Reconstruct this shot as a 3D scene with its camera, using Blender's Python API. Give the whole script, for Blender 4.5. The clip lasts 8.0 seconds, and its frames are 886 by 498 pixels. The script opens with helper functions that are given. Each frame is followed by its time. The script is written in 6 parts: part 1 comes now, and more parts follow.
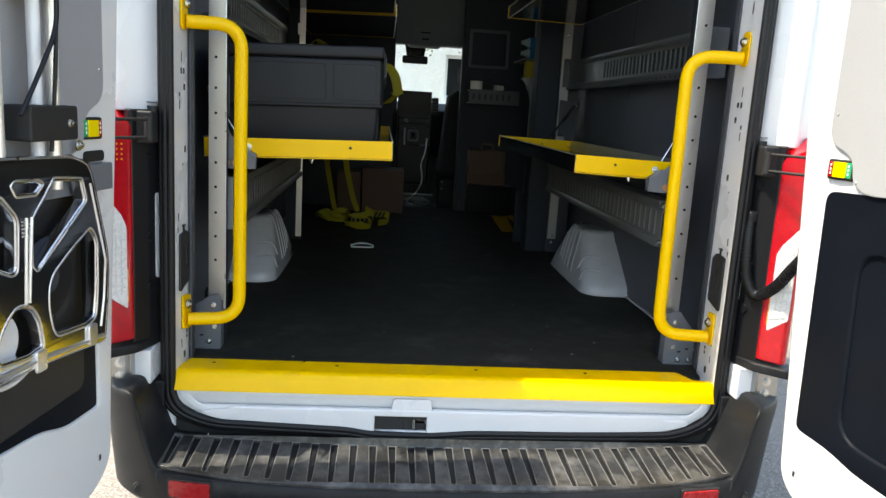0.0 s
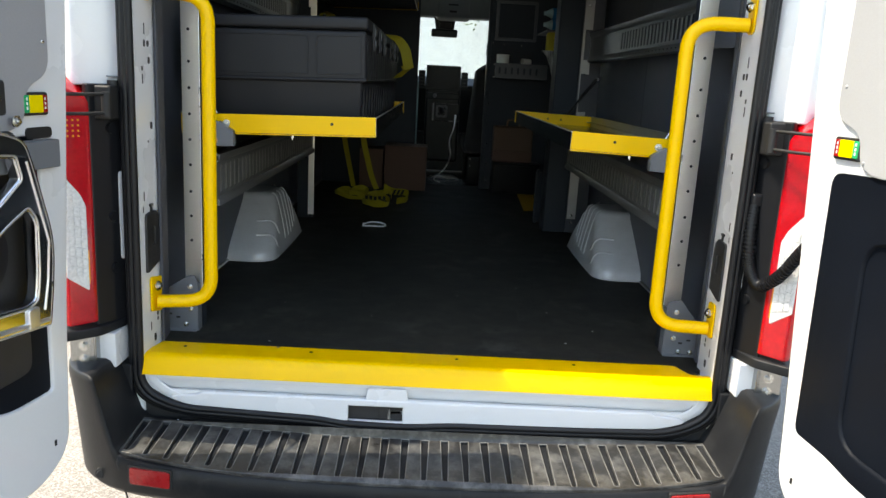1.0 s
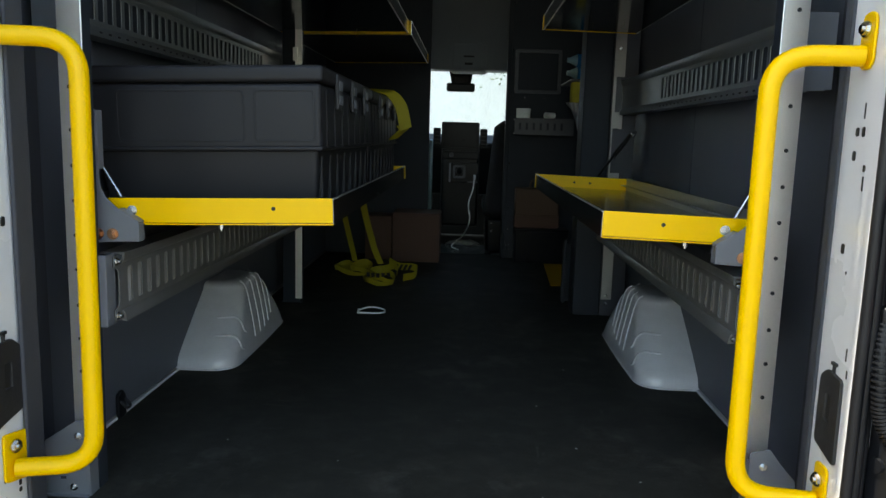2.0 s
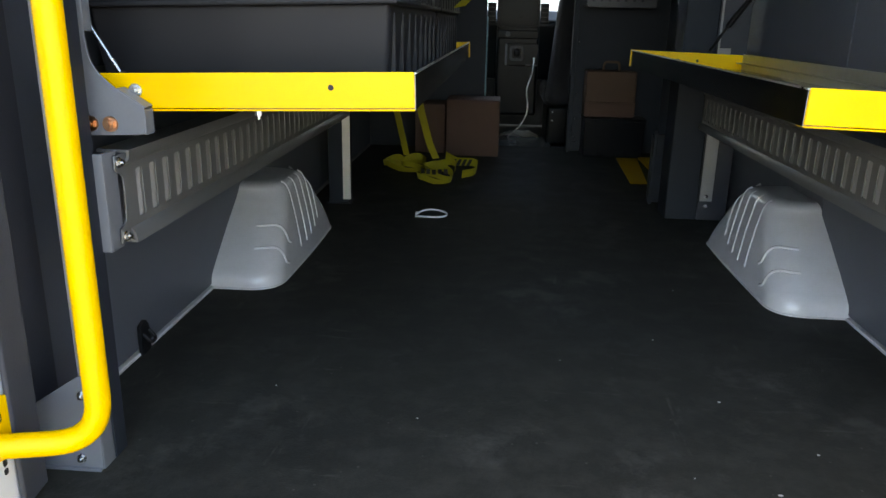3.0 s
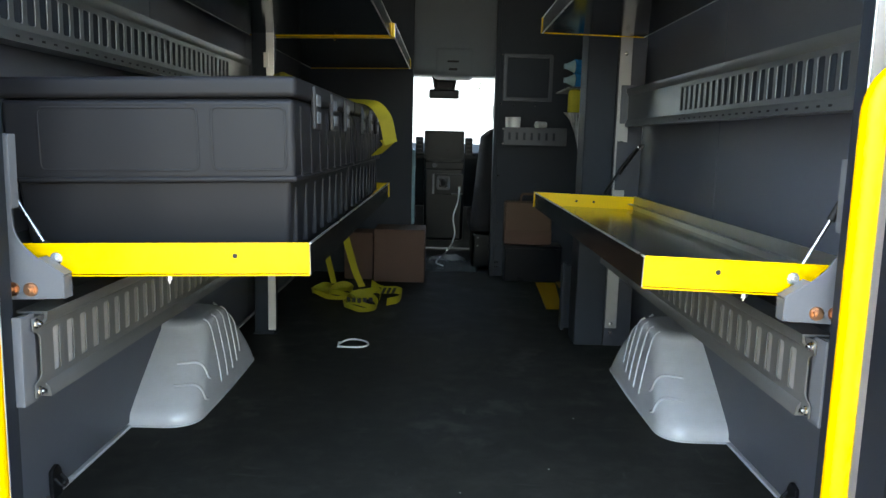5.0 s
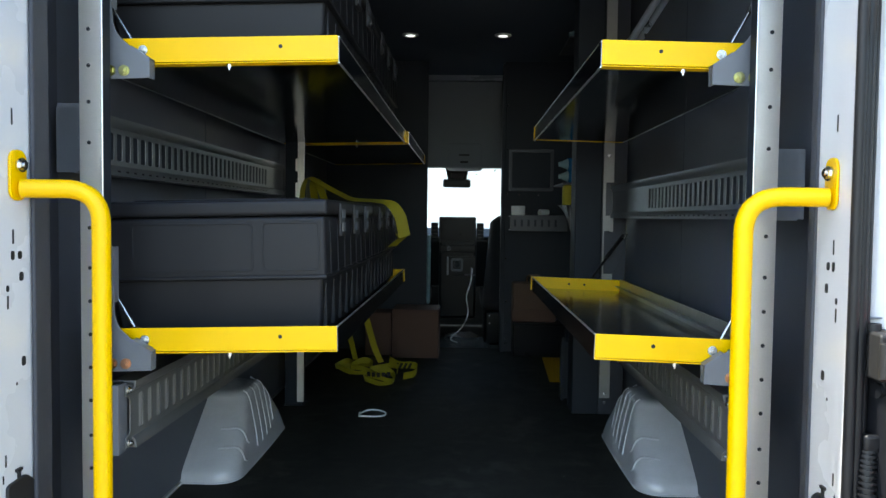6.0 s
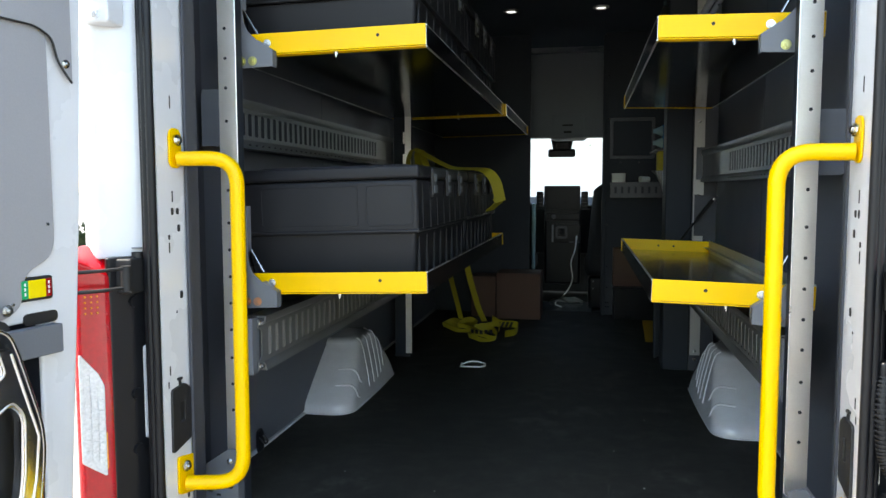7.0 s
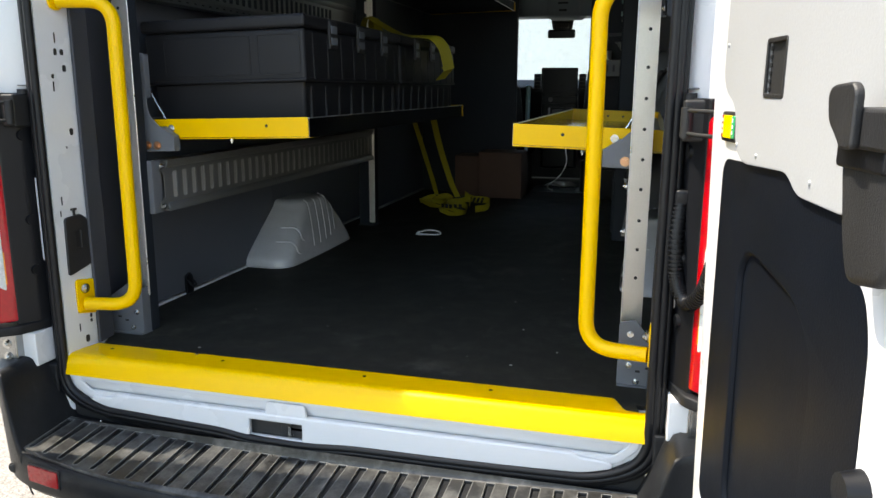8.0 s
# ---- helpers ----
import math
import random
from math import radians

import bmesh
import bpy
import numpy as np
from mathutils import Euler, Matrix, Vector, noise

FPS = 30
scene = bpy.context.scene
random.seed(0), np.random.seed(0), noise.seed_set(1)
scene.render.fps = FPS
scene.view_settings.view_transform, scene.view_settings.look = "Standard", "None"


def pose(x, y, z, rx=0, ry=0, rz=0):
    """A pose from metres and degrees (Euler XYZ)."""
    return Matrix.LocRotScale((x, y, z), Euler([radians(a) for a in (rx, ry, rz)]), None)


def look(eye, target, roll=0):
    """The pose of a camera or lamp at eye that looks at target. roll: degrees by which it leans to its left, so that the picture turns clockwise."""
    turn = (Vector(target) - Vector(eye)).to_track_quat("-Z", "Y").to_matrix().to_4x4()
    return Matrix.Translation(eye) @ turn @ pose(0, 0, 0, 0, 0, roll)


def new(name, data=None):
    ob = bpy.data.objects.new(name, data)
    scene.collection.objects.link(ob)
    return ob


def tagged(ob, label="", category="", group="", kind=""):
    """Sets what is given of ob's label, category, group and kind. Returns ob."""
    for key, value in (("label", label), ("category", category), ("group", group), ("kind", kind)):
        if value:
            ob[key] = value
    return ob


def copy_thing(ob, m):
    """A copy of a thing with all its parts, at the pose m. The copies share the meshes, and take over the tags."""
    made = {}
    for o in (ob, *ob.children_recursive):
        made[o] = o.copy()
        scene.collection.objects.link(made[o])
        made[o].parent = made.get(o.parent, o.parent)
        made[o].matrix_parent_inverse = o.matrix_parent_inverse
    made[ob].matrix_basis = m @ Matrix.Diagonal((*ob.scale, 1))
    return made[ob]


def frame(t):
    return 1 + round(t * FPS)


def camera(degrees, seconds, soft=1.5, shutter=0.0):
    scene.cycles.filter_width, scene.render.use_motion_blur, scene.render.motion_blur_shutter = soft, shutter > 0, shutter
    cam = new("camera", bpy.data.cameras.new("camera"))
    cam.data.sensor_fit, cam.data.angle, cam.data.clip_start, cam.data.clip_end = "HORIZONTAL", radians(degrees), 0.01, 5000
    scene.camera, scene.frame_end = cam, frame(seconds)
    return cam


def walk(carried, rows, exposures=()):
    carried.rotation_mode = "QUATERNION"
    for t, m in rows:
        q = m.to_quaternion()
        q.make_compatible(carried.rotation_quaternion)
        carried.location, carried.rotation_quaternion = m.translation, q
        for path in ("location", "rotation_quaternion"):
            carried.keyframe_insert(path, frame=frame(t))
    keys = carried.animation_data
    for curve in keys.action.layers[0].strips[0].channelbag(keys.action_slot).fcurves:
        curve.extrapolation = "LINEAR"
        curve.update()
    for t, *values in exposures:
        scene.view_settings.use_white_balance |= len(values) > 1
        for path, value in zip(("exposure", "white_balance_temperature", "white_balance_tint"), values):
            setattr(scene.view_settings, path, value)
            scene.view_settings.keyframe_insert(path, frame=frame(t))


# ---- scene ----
cam = camera(61.3, 8.0)
PATH = [
    (0, (-0.231, -2.152, 1.485), (-0.059, -0.193, 1.119), 3.4),
    (0.5, (-0.09, -2.207, 1.494), (-0.012, -0.253, 1.074), 3.2),
    (1, (-0.018, -2.038, 1.491), (0.021, -0.086, 1.056), 3.2),
    (1.2, (0.001, -1.896, 1.526), (0.041, 0.065, 1.134), 3.2),
    (2.3, (0.117, -1.212, 1.51), (0.003, 0.762, 1.213), 1.0),
    (2.5, (0.078, -1.113, 1.484), (-0.06, 0.844, 1.098), 0.8),
    (2.8, (-0.006, -0.988, 1.464), (-0.144, 0.939, 0.986), 1.05),
    (3, (-0.062, -0.905, 1.451), (-0.2, 1.003, 0.868), 1.2),
    (3.5, (-0.092, -0.857, 1.444), (-0.223, 1.035, 0.81), 1.3),
    (4, (-0.07, -0.838, 1.452), (-0.121, 1.065, 0.838), 1.9),
    (4.5, (-0.03, -0.909, 1.517), (-0.031, 1.041, 1.071), 1.5),
    (4.7, (-0.006, -0.957, 1.537), (0.0, 1.007, 1.16), 1.4),
    (5.8, (0.132, -1.354, 1.626), (0.104, 0.643, 1.516), 1.4),
    (6, (0.101, -1.451, 1.635), (0.042, 0.546, 1.548), 0.7),
    (6.5, (0.067, -1.63, 1.633), (-0.173, 0.353, 1.534), 0.1),
    (7, (0.234, -1.73, 1.601), (-0.14, 0.229, 1.443), -0.1),
    (7.3, (0.412, -1.798, 1.552), (0.030, 0.138, 1.267), -1.2),
    (7.5, (0.531, -1.843, 1.516), (0.105, 0.077, 1.148), -1.9),
    (7.6, (0.559, -1.855, 1.49), (0.13, 0.056, 1.083), -1.9),
    (8, (0.761, -1.743, 1.456), (0.254, 0.146, 1.037), 0.3),
]
EXPOSURES = [(0.0, 2.27, 7900, 8), (1.2, 2.29, 7900, 7), (2.3, 2.41, 7500, 4), (2.6, 2.77, 7550, 4), (3.0, 3.26, 7950, 11), (4.0, 3.82, 8650, 15), (4.6, 4.09, 8200, 10), (5.8, 2.90, 7000, 5), (6.1, 2.83, 7000, 5), (6.5, 2.47, 7600, 7), (7.0, 2.88, 7500, 7), (7.5, 2.44, 7800, 8), (8.0, 2.29, 7750, 8)]
walk(cam, [(t, look(eye, target, roll)) for t, eye, target, roll in PATH], EXPOSURES)

# ---- world, sun, exposure ----
SUN_FROM = Vector((-1.0, -0.03, 1.85)).normalized()      # towards the sun
w = bpy.data.worlds.new("sky")
scene.world = w
w.use_nodes = True
wn = w.node_tree.nodes
wn.clear()
sky = wn.new("ShaderNodeTexSky")
sky.sky_type = "NISHITA"
sky.sun_disc = False
sky.sun_elevation = math.asin(SUN_FROM.z)
sky.sun_rotation = math.atan2(SUN_FROM.x, SUN_FROM.y)
bg = wn.new("ShaderNodeBackground")
bg.inputs[1].default_value = 0.135
wout = wn.new("ShaderNodeOutputWorld")
w.node_tree.links.new(sky.outputs[0], bg.inputs[0])
w.node_tree.links.new(bg.outputs[0], wout.inputs[0])
sun = new("sun", bpy.data.lights.new("sun", "SUN"))
sun.data.energy, sun.data.angle, sun.data.color = 1.9, radians(0.6), (1.0, 0.98, 0.95)
sun.rotation_mode = "QUATERNION"
sun.rotation_quaternion = (-SUN_FROM).to_track_quat("-Z", "Y")
sun.location = (-6, 0, 12)


# ---- materials ----
def mat(name, color, rough=0.5, metal=0.0, spec=0.5, var=0.12, scale=8.0, grain=180.0, grain_amt=0.06, bump=0.02,
        rough_var=0.1, coat=0.0, dust=None, dust_amt=0.0, island=0.0):
    """Principled surface with broad stains, fine grain, uneven gloss and light relief."""
    m = bpy.data.materials.new(name)
    m.use_nodes = True
    t = m.node_tree
    n, l = t.nodes, t.links
    b = n["Principled BSDF"]
    tc = n.new("ShaderNodeTexCoord")
    big = n.new("ShaderNodeTexNoise")
    big.inputs["Scale"].default_value = scale
    big.inputs["Detail"].default_value = 5
    fine = n.new("ShaderNodeTexNoise")
    fine.inputs["Scale"].default_value = grain
    fine.inputs["Detail"].default_value = 2
    for k in (big, fine):
        l.new(tc.outputs["Object"], k.inputs["Vector"])
    add = n.new("ShaderNodeMath")
    add.operation = "MULTIPLY_ADD"
    l.new(big.outputs[0], add.inputs[0])
    add.inputs[1].default_value = 2 * var
    add.inputs[2].default_value = 1 - var
    add2 = n.new("ShaderNodeMath")
    add2.operation = "MULTIPLY_ADD"
    l.new(fine.outputs[0], add2.inputs[0])
    add2.inputs[1].default_value = 2 * grain_amt
    add2.inputs[2].default_value = -grain_amt
    tot = n.new("ShaderNodeMath")
    tot.operation = "ADD"
    l.new(add.outputs[0], tot.inputs[0])
    l.new(add2.outputs[0], tot.inputs[1])
    col = n.new("ShaderNodeVectorMath")
    col.operation = "SCALE"
    col.inputs[0].default_value = color
    l.new(tot.outputs[0], col.inputs["Scale"])
    src = col.outputs[0]
    if dust:
        dn = n.new("ShaderNodeTexNoise")
        dn.inputs["Scale"].default_value = scale * 2.3
        dn.inputs["Detail"].default_value = 8
        dn.inputs["Roughness"].default_value = 0.7
        l.new(tc.outputs["Object"], dn.inputs["Vector"])
        mr = n.new("ShaderNodeMapRange")
        mr.inputs["From Min"].default_value = 0.45
        mr.inputs["From Max"].default_value = 0.8
        mr.inputs["To Max"].default_value = dust_amt
        l.new(dn.outputs[0], mr.inputs["Value"])
        mx = n.new("ShaderNodeMix")
        mx.data_type = "RGBA"
        l.new(mr.outputs[0], mx.inputs["Factor"])
        l.new(src, mx.inputs["A"])
        mx.inputs["B"].default_value = (*dust, 1)
        src = mx.outputs["Result"]
    l.new(src, b.inputs["Base Color"])
    rm = n.new("ShaderNodeMath")
    rm.operation = "MULTIPLY_ADD"
    l.new(big.outputs[0], rm.inputs[0])
    rm.inputs[1].default_value = 2 * rough_var
    rm.inputs[2].default_value = rough - rough_var
    l.new(rm.outputs[0], b.inputs["Roughness"])
    b.inputs["Metallic"].default_value = metal
    b.inputs["Specular IOR Level"].default_value = spec
    b.inputs["Coat Weight"].default_value = coat
    b.inputs["Coat Roughness"].default_value = 0.08
    if bump:
        bp = n.new("ShaderNodeBump")
        bp.inputs["Strength"].default_value = min(1.0, bump * 8)
        bp.inputs["Distance"].default_value = 0.0015
        l.new(fine.outputs[0], bp.inputs["Height"])
        l.new(bp.outputs[0], b.inputs["Normal"])
    return m


def glass(name, color=(1, 1, 1), rough=0.0, ior=1.45):
    m = bpy.data.materials.new(name)
    m.use_nodes = True
    b = m.node_tree.nodes["Principled BSDF"]
    b.inputs["Base Color"].default_value = (*color, 1)
    b.inputs["Transmission Weight"].default_value = 1.0
    b.inputs["Roughness"].default_value = rough
    b.inputs["IOR"].default_value = ior
    return m


def glow(name, color, power):
    m = bpy.data.materials.new(name)
    m.use_nodes = True
    b = m.node_tree.nodes["Principled BSDF"]
    b.inputs["Base Color"].default_value = (*color, 1)
    b.inputs["Emission Color"].default_value = (*color, 1)
    b.inputs["Emission Strength"].default_value = power
    return m


WHITE = mat("white_car_paint", (0.69, 0.70, 0.715), 0.28, coat=0.5, var=0.04, scale=3, grain_amt=0.02, bump=0.004, rough_var=0.06, dust=(0.5, 0.47, 0.42), dust_amt=0.04)
YELLOW = mat("yellow_powder_coat", (0.90, 0.525, 0.0), 0.34, spec=0.28, var=0.05, scale=6, grain=420, grain_amt=0.04, bump=0.03, dust=(0.55, 0.36, 0.02), dust_amt=0.12)
STEPYEL = mat("worn_yellow_edge_paint", (0.55, 0.30, 0.0), 0.5, spec=0.2, var=0.12, scale=8)
LINER = mat("dark_grey_wall_liner", (0.094, 0.104, 0.123), 0.46, spec=0.35, var=0.10, scale=3, grain=260, grain_amt=0.08, bump=0.04, dust=(0.10, 0.10, 0.11), dust_amt=0.20)
PILLAR = mat("charcoal_pillar_liner", (0.054, 0.057, 0.068), 0.5, spec=0.25, var=0.10, scale=3, grain=260, grain_amt=0.08, bump=0.03)
CEIL = mat("dark_headliner", (0.066, 0.082, 0.106), 0.85, var=0.1, scale=4, grain=350, grain_amt=0.15, bump=0.05)
MAT = mat("black_rubber_floor", (0.0255, 0.0258, 0.0220), 0.58, spec=0.05, var=0.22, scale=5, grain=320, grain_amt=0.22, bump=0.07, rough_var=0.14, dust=(0.10, 0.097, 0.080), dust_amt=0.26)
STEPPL = mat("dusty_step_plastic", (0.018, 0.018, 0.018), 0.34, var=0.35, scale=6, grain=260, grain_amt=0.25, bump=0.03, rough_var=0.15, dust=(0.37, 0.365, 0.345), dust_amt=0.38)
GALV = mat("galvanised_steel", (0.36, 0.37, 0.37), 0.17, metal=1.0, var=0.10, scale=6, grain=60, grain_amt=0.08, bump=0, rough_var=0.04)
# tray metal again, rougher and coloured lighter for the light on its outer sides
GALVSIDE = mat("lit_galvanised_side", (0.52, 0.54, 0.52), 0.40, metal=1.0, var=0.10, scale=6, grain=60, grain_amt=0.08, bump=0, rough_var=0.05)
# darker copy of the tray metal; the underside's shade is in its colour
UNDER = mat("shaded_underside_sheet", (0.14, 0.145, 0.15), 0.12, metal=1.0, var=0.15, scale=10, grain=90, grain_amt=0.05, bump=0, rough_var=0.03)
BULK = mat("charcoal_bulkhead_paint", (0.019, 0.024, 0.031), 0.55, spec=0.2, var=0.1, scale=3, grain=260, grain_amt=0.08, bump=0.03)
ALU = mat("mill_aluminium", (0.91, 0.865, 0.80), 0.34, metal=0.66, var=0.08, scale=5, grain=240, grain_amt=0.05, bump=0.004, rough_var=0.07)
DULLALU = mat("dull_aluminium", (0.36, 0.35, 0.335), 0.45, metal=0.5, var=0.12, scale=9, grain=240, bump=0.01)
POLISH = mat("polished_aluminium", (0.66, 0.68, 0.72), 0.15, metal=1.0, var=0.1, scale=7, grain=200, grain_amt=0.05, bump=0.01, rough_var=0.08)
BEAD = mat("bright_machined_edge", (0.80, 0.80, 0.80), 0.30, metal=0.9, var=0.05, scale=20, bump=0)
STEELGREY = mat("grey_painted_steel", (0.14, 0.15, 0.165), 0.42, var=0.08, scale=8, grain=300, bump=0.02, spec=0.5)
RAILGREY = mat("grey_track_paint", (0.155, 0.155, 0.148), 0.33, metal=0.25, var=0.1, scale=8, grain=300, bump=0.02)
RAILBRIGHT = mat("bare_zinc_track", (0.20, 0.21, 0.21), 0.36, metal=0.75, var=0.12, scale=8, grain=200, bump=0.01)
SLOTBACK = mat("pale_primed_steel", (0.36, 0.345, 0.325), 0.5, var=0.1, scale=8, grain=300, bump=0.02)
DARKSTEEL = mat("charcoal_painted_steel", (0.036, 0.040, 0.050), 0.42, var=0.1, scale=6, grain=300, bump=0.03)
ARCH = mat("grey_body_paint", (0.60, 0.60, 0.61), 0.20, coat=0.7, var=0.07, scale=7, grain_amt=0.03, bump=0.006, dust=(0.32, 0.31, 0.3), dust_amt=0.2)
TOTE = mat("grey_moulded_plastic", (0.0145, 0.0148, 0.0168), 0.47, spec=0.27, var=0.07, scale=5, grain=500, grain_amt=0.08, bump=0.012)
BLACKPL = mat("black_textured_plastic", (0.014, 0.014, 0.015), 0.5, var=0.14, scale=7, grain=500, grain_amt=0.15, bump=0.06, dust=(0.05, 0.048, 0.045), dust_amt=0.25)
BUMPER = mat("weathered_bumper_plastic", (0.0100, 0.0108, 0.0125), 0.44, spec=0.22, var=0.3, scale=6, grain=260, grain_amt=0.25, bump=0.05, rough_var=0.15, dust=(0.08, 0.08, 0.08), dust_amt=0.07)
RUBBER = mat("black_door_seal", (0.0068, 0.0074, 0.0092), 0.40, spec=0.3, var=0.15, scale=10, grain=300, bump=0.02)
DOORPAN_L = mat("grey_door_panel", (0.30, 0.30, 0.31), 0.45, var=0.05, scale=4, grain=260, bump=0.02)
# same board as DOORPAN_L, its colour raised for the sunlit door
DOORPAN_R = mat("sunlit_grey_door_panel", (0.330, 0.337, 0.345), 0.45, var=0.04, scale=4, grain=260, bump=0.02)
DOORBLK = mat("black_door_trim", (0.0042, 0.0060, 0.0098), 0.48, spec=0.10, var=0.25, scale=7, grain=320, grain_amt=0.2, bump=0.03, rough_var=0.10)
REDLENS = mat("red_lens", (0.46, 0.002, 0.009), 0.15, coat=0.4, var=0.22, scale=40, grain=90, grain_amt=0.2, bump=0.03)
CLEARLENS = mat("clear_lens_facets", (0.68, 0.68, 0.67), 0.14, coat=0.8, var=0.22, scale=120, grain=170, grain_amt=0.25, bump=0.05)
AMBER = mat("amber_lens", (0.85, 0.30, 0.01), 0.2, coat=0.6, var=0.1)
REDREF = mat("red_reflector", (0.34, 0.006, 0.009), 0.28, coat=0.2, var=0.14, scale=60)
GREENREF = mat("green_reflector", (0.01, 0.36, 0.13), 0.25, coat=0.5, var=0.1, scale=60)
YELREF = mat("yellow_reflector", (0.85, 0.66, 0.01), 0.22, coat=0.5, var=0.06, scale=60)
CARD = mat("brown_cardboard", (0.095, 0.050, 0.032), 0.8, var=0.12, scale=6, grain=200, grain_amt=0.1, bump=0.03)
PAPER = mat("brown_kraft_paper", (0.10, 0.058, 0.034), 0.8, var=0.15, scale=9, grain=200, grain_amt=0.1, bump=0.03)
STRAP = mat("yellow_webbing", (0.30, 0.25, 0.006), 0.7, var=0.12, scale=12, grain=600, grain_amt=0.2, bump=0.08)
INK = mat("black_ink", (0.012, 0.012, 0.012), 0.6, var=0.1)
ZIP = mat("white_nylon", (0.78, 0.78, 0.76), 0.35, var=0.04)
ZINC = mat("zinc_plated", (0.62, 0.62, 0.60), 0.25, metal=1.0, var=0.1, scale=40)
COPPER = mat("yellow_zinc_bolt", (0.62, 0.36, 0.22), 0.3, metal=1.0, var=0.15, scale=60)
BRASS = mat("greenish_zinc_bolt", (0.52, 0.50, 0.22), 0.3, metal=1.0, var=0.15, scale=60)
SEAT = mat("black_seat_cloth", (0.018, 0.018, 0.02), 0.85, var=0.15, scale=12, grain=500, grain_amt=0.3, bump=0.08)
DASH = mat("dark_dashboard_plastic", (0.0055, 0.0072, 0.0085), 0.34, spec=0.13, var=0.1, scale=8, grain=400, bump=0.01)
CABMAT = mat("glossy_ribbed_rubber", (0.030, 0.038, 0.040), 0.22, spec=0.6, var=0.2, scale=9, grain=300, bump=0.02)
# pale grey that puts the edge highlight of the step grooves into colour
RIBEDGE = mat("rim_highlight_grey", (0.15, 0.148, 0.14), 0.45, var=0.3, scale=30, bump=0.02)
CRUMB = mat("pale_grit", (0.40, 0.39, 0.36), 0.8, var=0.2, scale=60)
HEADL = mat("grey_cab_headliner", (0.175, 0.195, 0.21), 0.85, var=0.05, scale=6, grain=500, bump=0.04)
SCREEN = mat("dark_screen_glass", (0.006, 0.007, 0.009), 0.3, spec=0.1, var=0.05)
BLUECAP = mat("blue_film_wrap", (0.02, 0.16, 0.34), 0.22, coat=0.4, var=0.3, scale=30, bump=0.05)
FOIL = mat("crinkled_clear_film", (0.72, 0.72, 0.72), 0.2, metal=0.3, var=0.4, scale=50, grain=40, grain_amt=0.3, bump=0.12)
MUG = mat("white_glazed_cup", (0.72, 0.72, 0.70), 0.25, var=0.03)
TEALGLASS = mat("teal_seat_plastic", (0.22, 0.34, 0.36), 0.25, var=0.2, scale=14)
CURBY = mat("yellow_curb_paint", (0.75, 0.50, 0.02), 0.7, var=0.12, scale=3, bump=0.05)
STUCCO = mat("pale_stucco", (0.72, 0.71, 0.67), 0.9, var=0.10, scale=5, grain=22, grain_amt=0.16, bump=0.1)
LINEPAINT = mat("worn_white_line", (0.62, 0.61, 0.58), 0.8, var=0.2, scale=6)
LEAF = mat("tree_leaf", (0.06, 0.10, 0.03), 0.55, var=0.35, scale=3, grain=30, grain_amt=0.2)
BARK = mat("tree_bark", (0.12, 0.09, 0.06), 0.9, var=0.3, scale=10, grain=40, grain_amt=0.3, bump=0.1)
HEDGE = mat("dark_shrub_leaf", (0.03, 0.05, 0.02), 0.7, var=0.4, scale=5, grain=30, grain_amt=0.2)
WINGLASS = glass("cab_window_glass", (0.90, 0.96, 0.94), 0.0, 1.05)
REDLENS.node_tree.nodes["Principled BSDF"].inputs["Subsurface Weight"].default_value = 0.5
REDLENS.node_tree.nodes["Principled BSDF"].inputs["Subsurface Scale"].default_value = 0.05
LAMP = glow("ceiling_lamp_diffuser", (0.9, 0.93, 1.0), 0.28)


def ground_mat():
    """Exposed-aggregate concrete: small stones of several greys and tans."""
    m = mat("aggregate_concrete", (0.40, 0.37, 0.33), 0.85, var=0.12, scale=0.7, grain=190, grain_amt=0.2, bump=0.06)
    t = m.node_tree
    n, l = t.nodes, t.links
    b = n["Principled BSDF"]
    tc = n.new("ShaderNodeTexCoord")
    v = n.new("ShaderNodeTexVoronoi")
    v.inputs["Scale"].default_value = 190
    l.new(tc.outputs["Object"], v.inputs["Vector"])
    rgb = n.new("ShaderNodeSeparateColor")
    l.new(v.outputs["Color"], rgb.inputs[0])
    ramp = n.new("ShaderNodeValToRGB")
    e = ramp.color_ramp.elements
    e[0].position, e[0].color = 0.0, (0.15, 0.14, 0.125, 1)
    e[1].position, e[1].color = 1.0, (0.40, 0.375, 0.34, 1)
    k = e.new(0.45)
    k.color = (0.24, 0.215, 0.185, 1)
    l.new(rgb.outputs[0], ramp.inputs[0])
    big = n.new("ShaderNodeTexNoise")
    big.inputs["Scale"].default_value = 0.6
    big.inputs["Detail"].default_value = 6
    l.new(tc.outputs["Object"], big.inputs["Vector"])
    mx = n.new("ShaderNodeMix")
    mx.data_type, mx.blend_type = "RGBA", "MULTIPLY"
    mx.inputs["Factor"].default_value = 0.5
    l.new(ramp.outputs[0], mx.inputs["A"])
    l.new(big.outputs[0], mx.inputs["B"])
    l.new(mx.outputs["Result"], b.inputs["Base Color"])
    return m


GROUND = ground_mat()


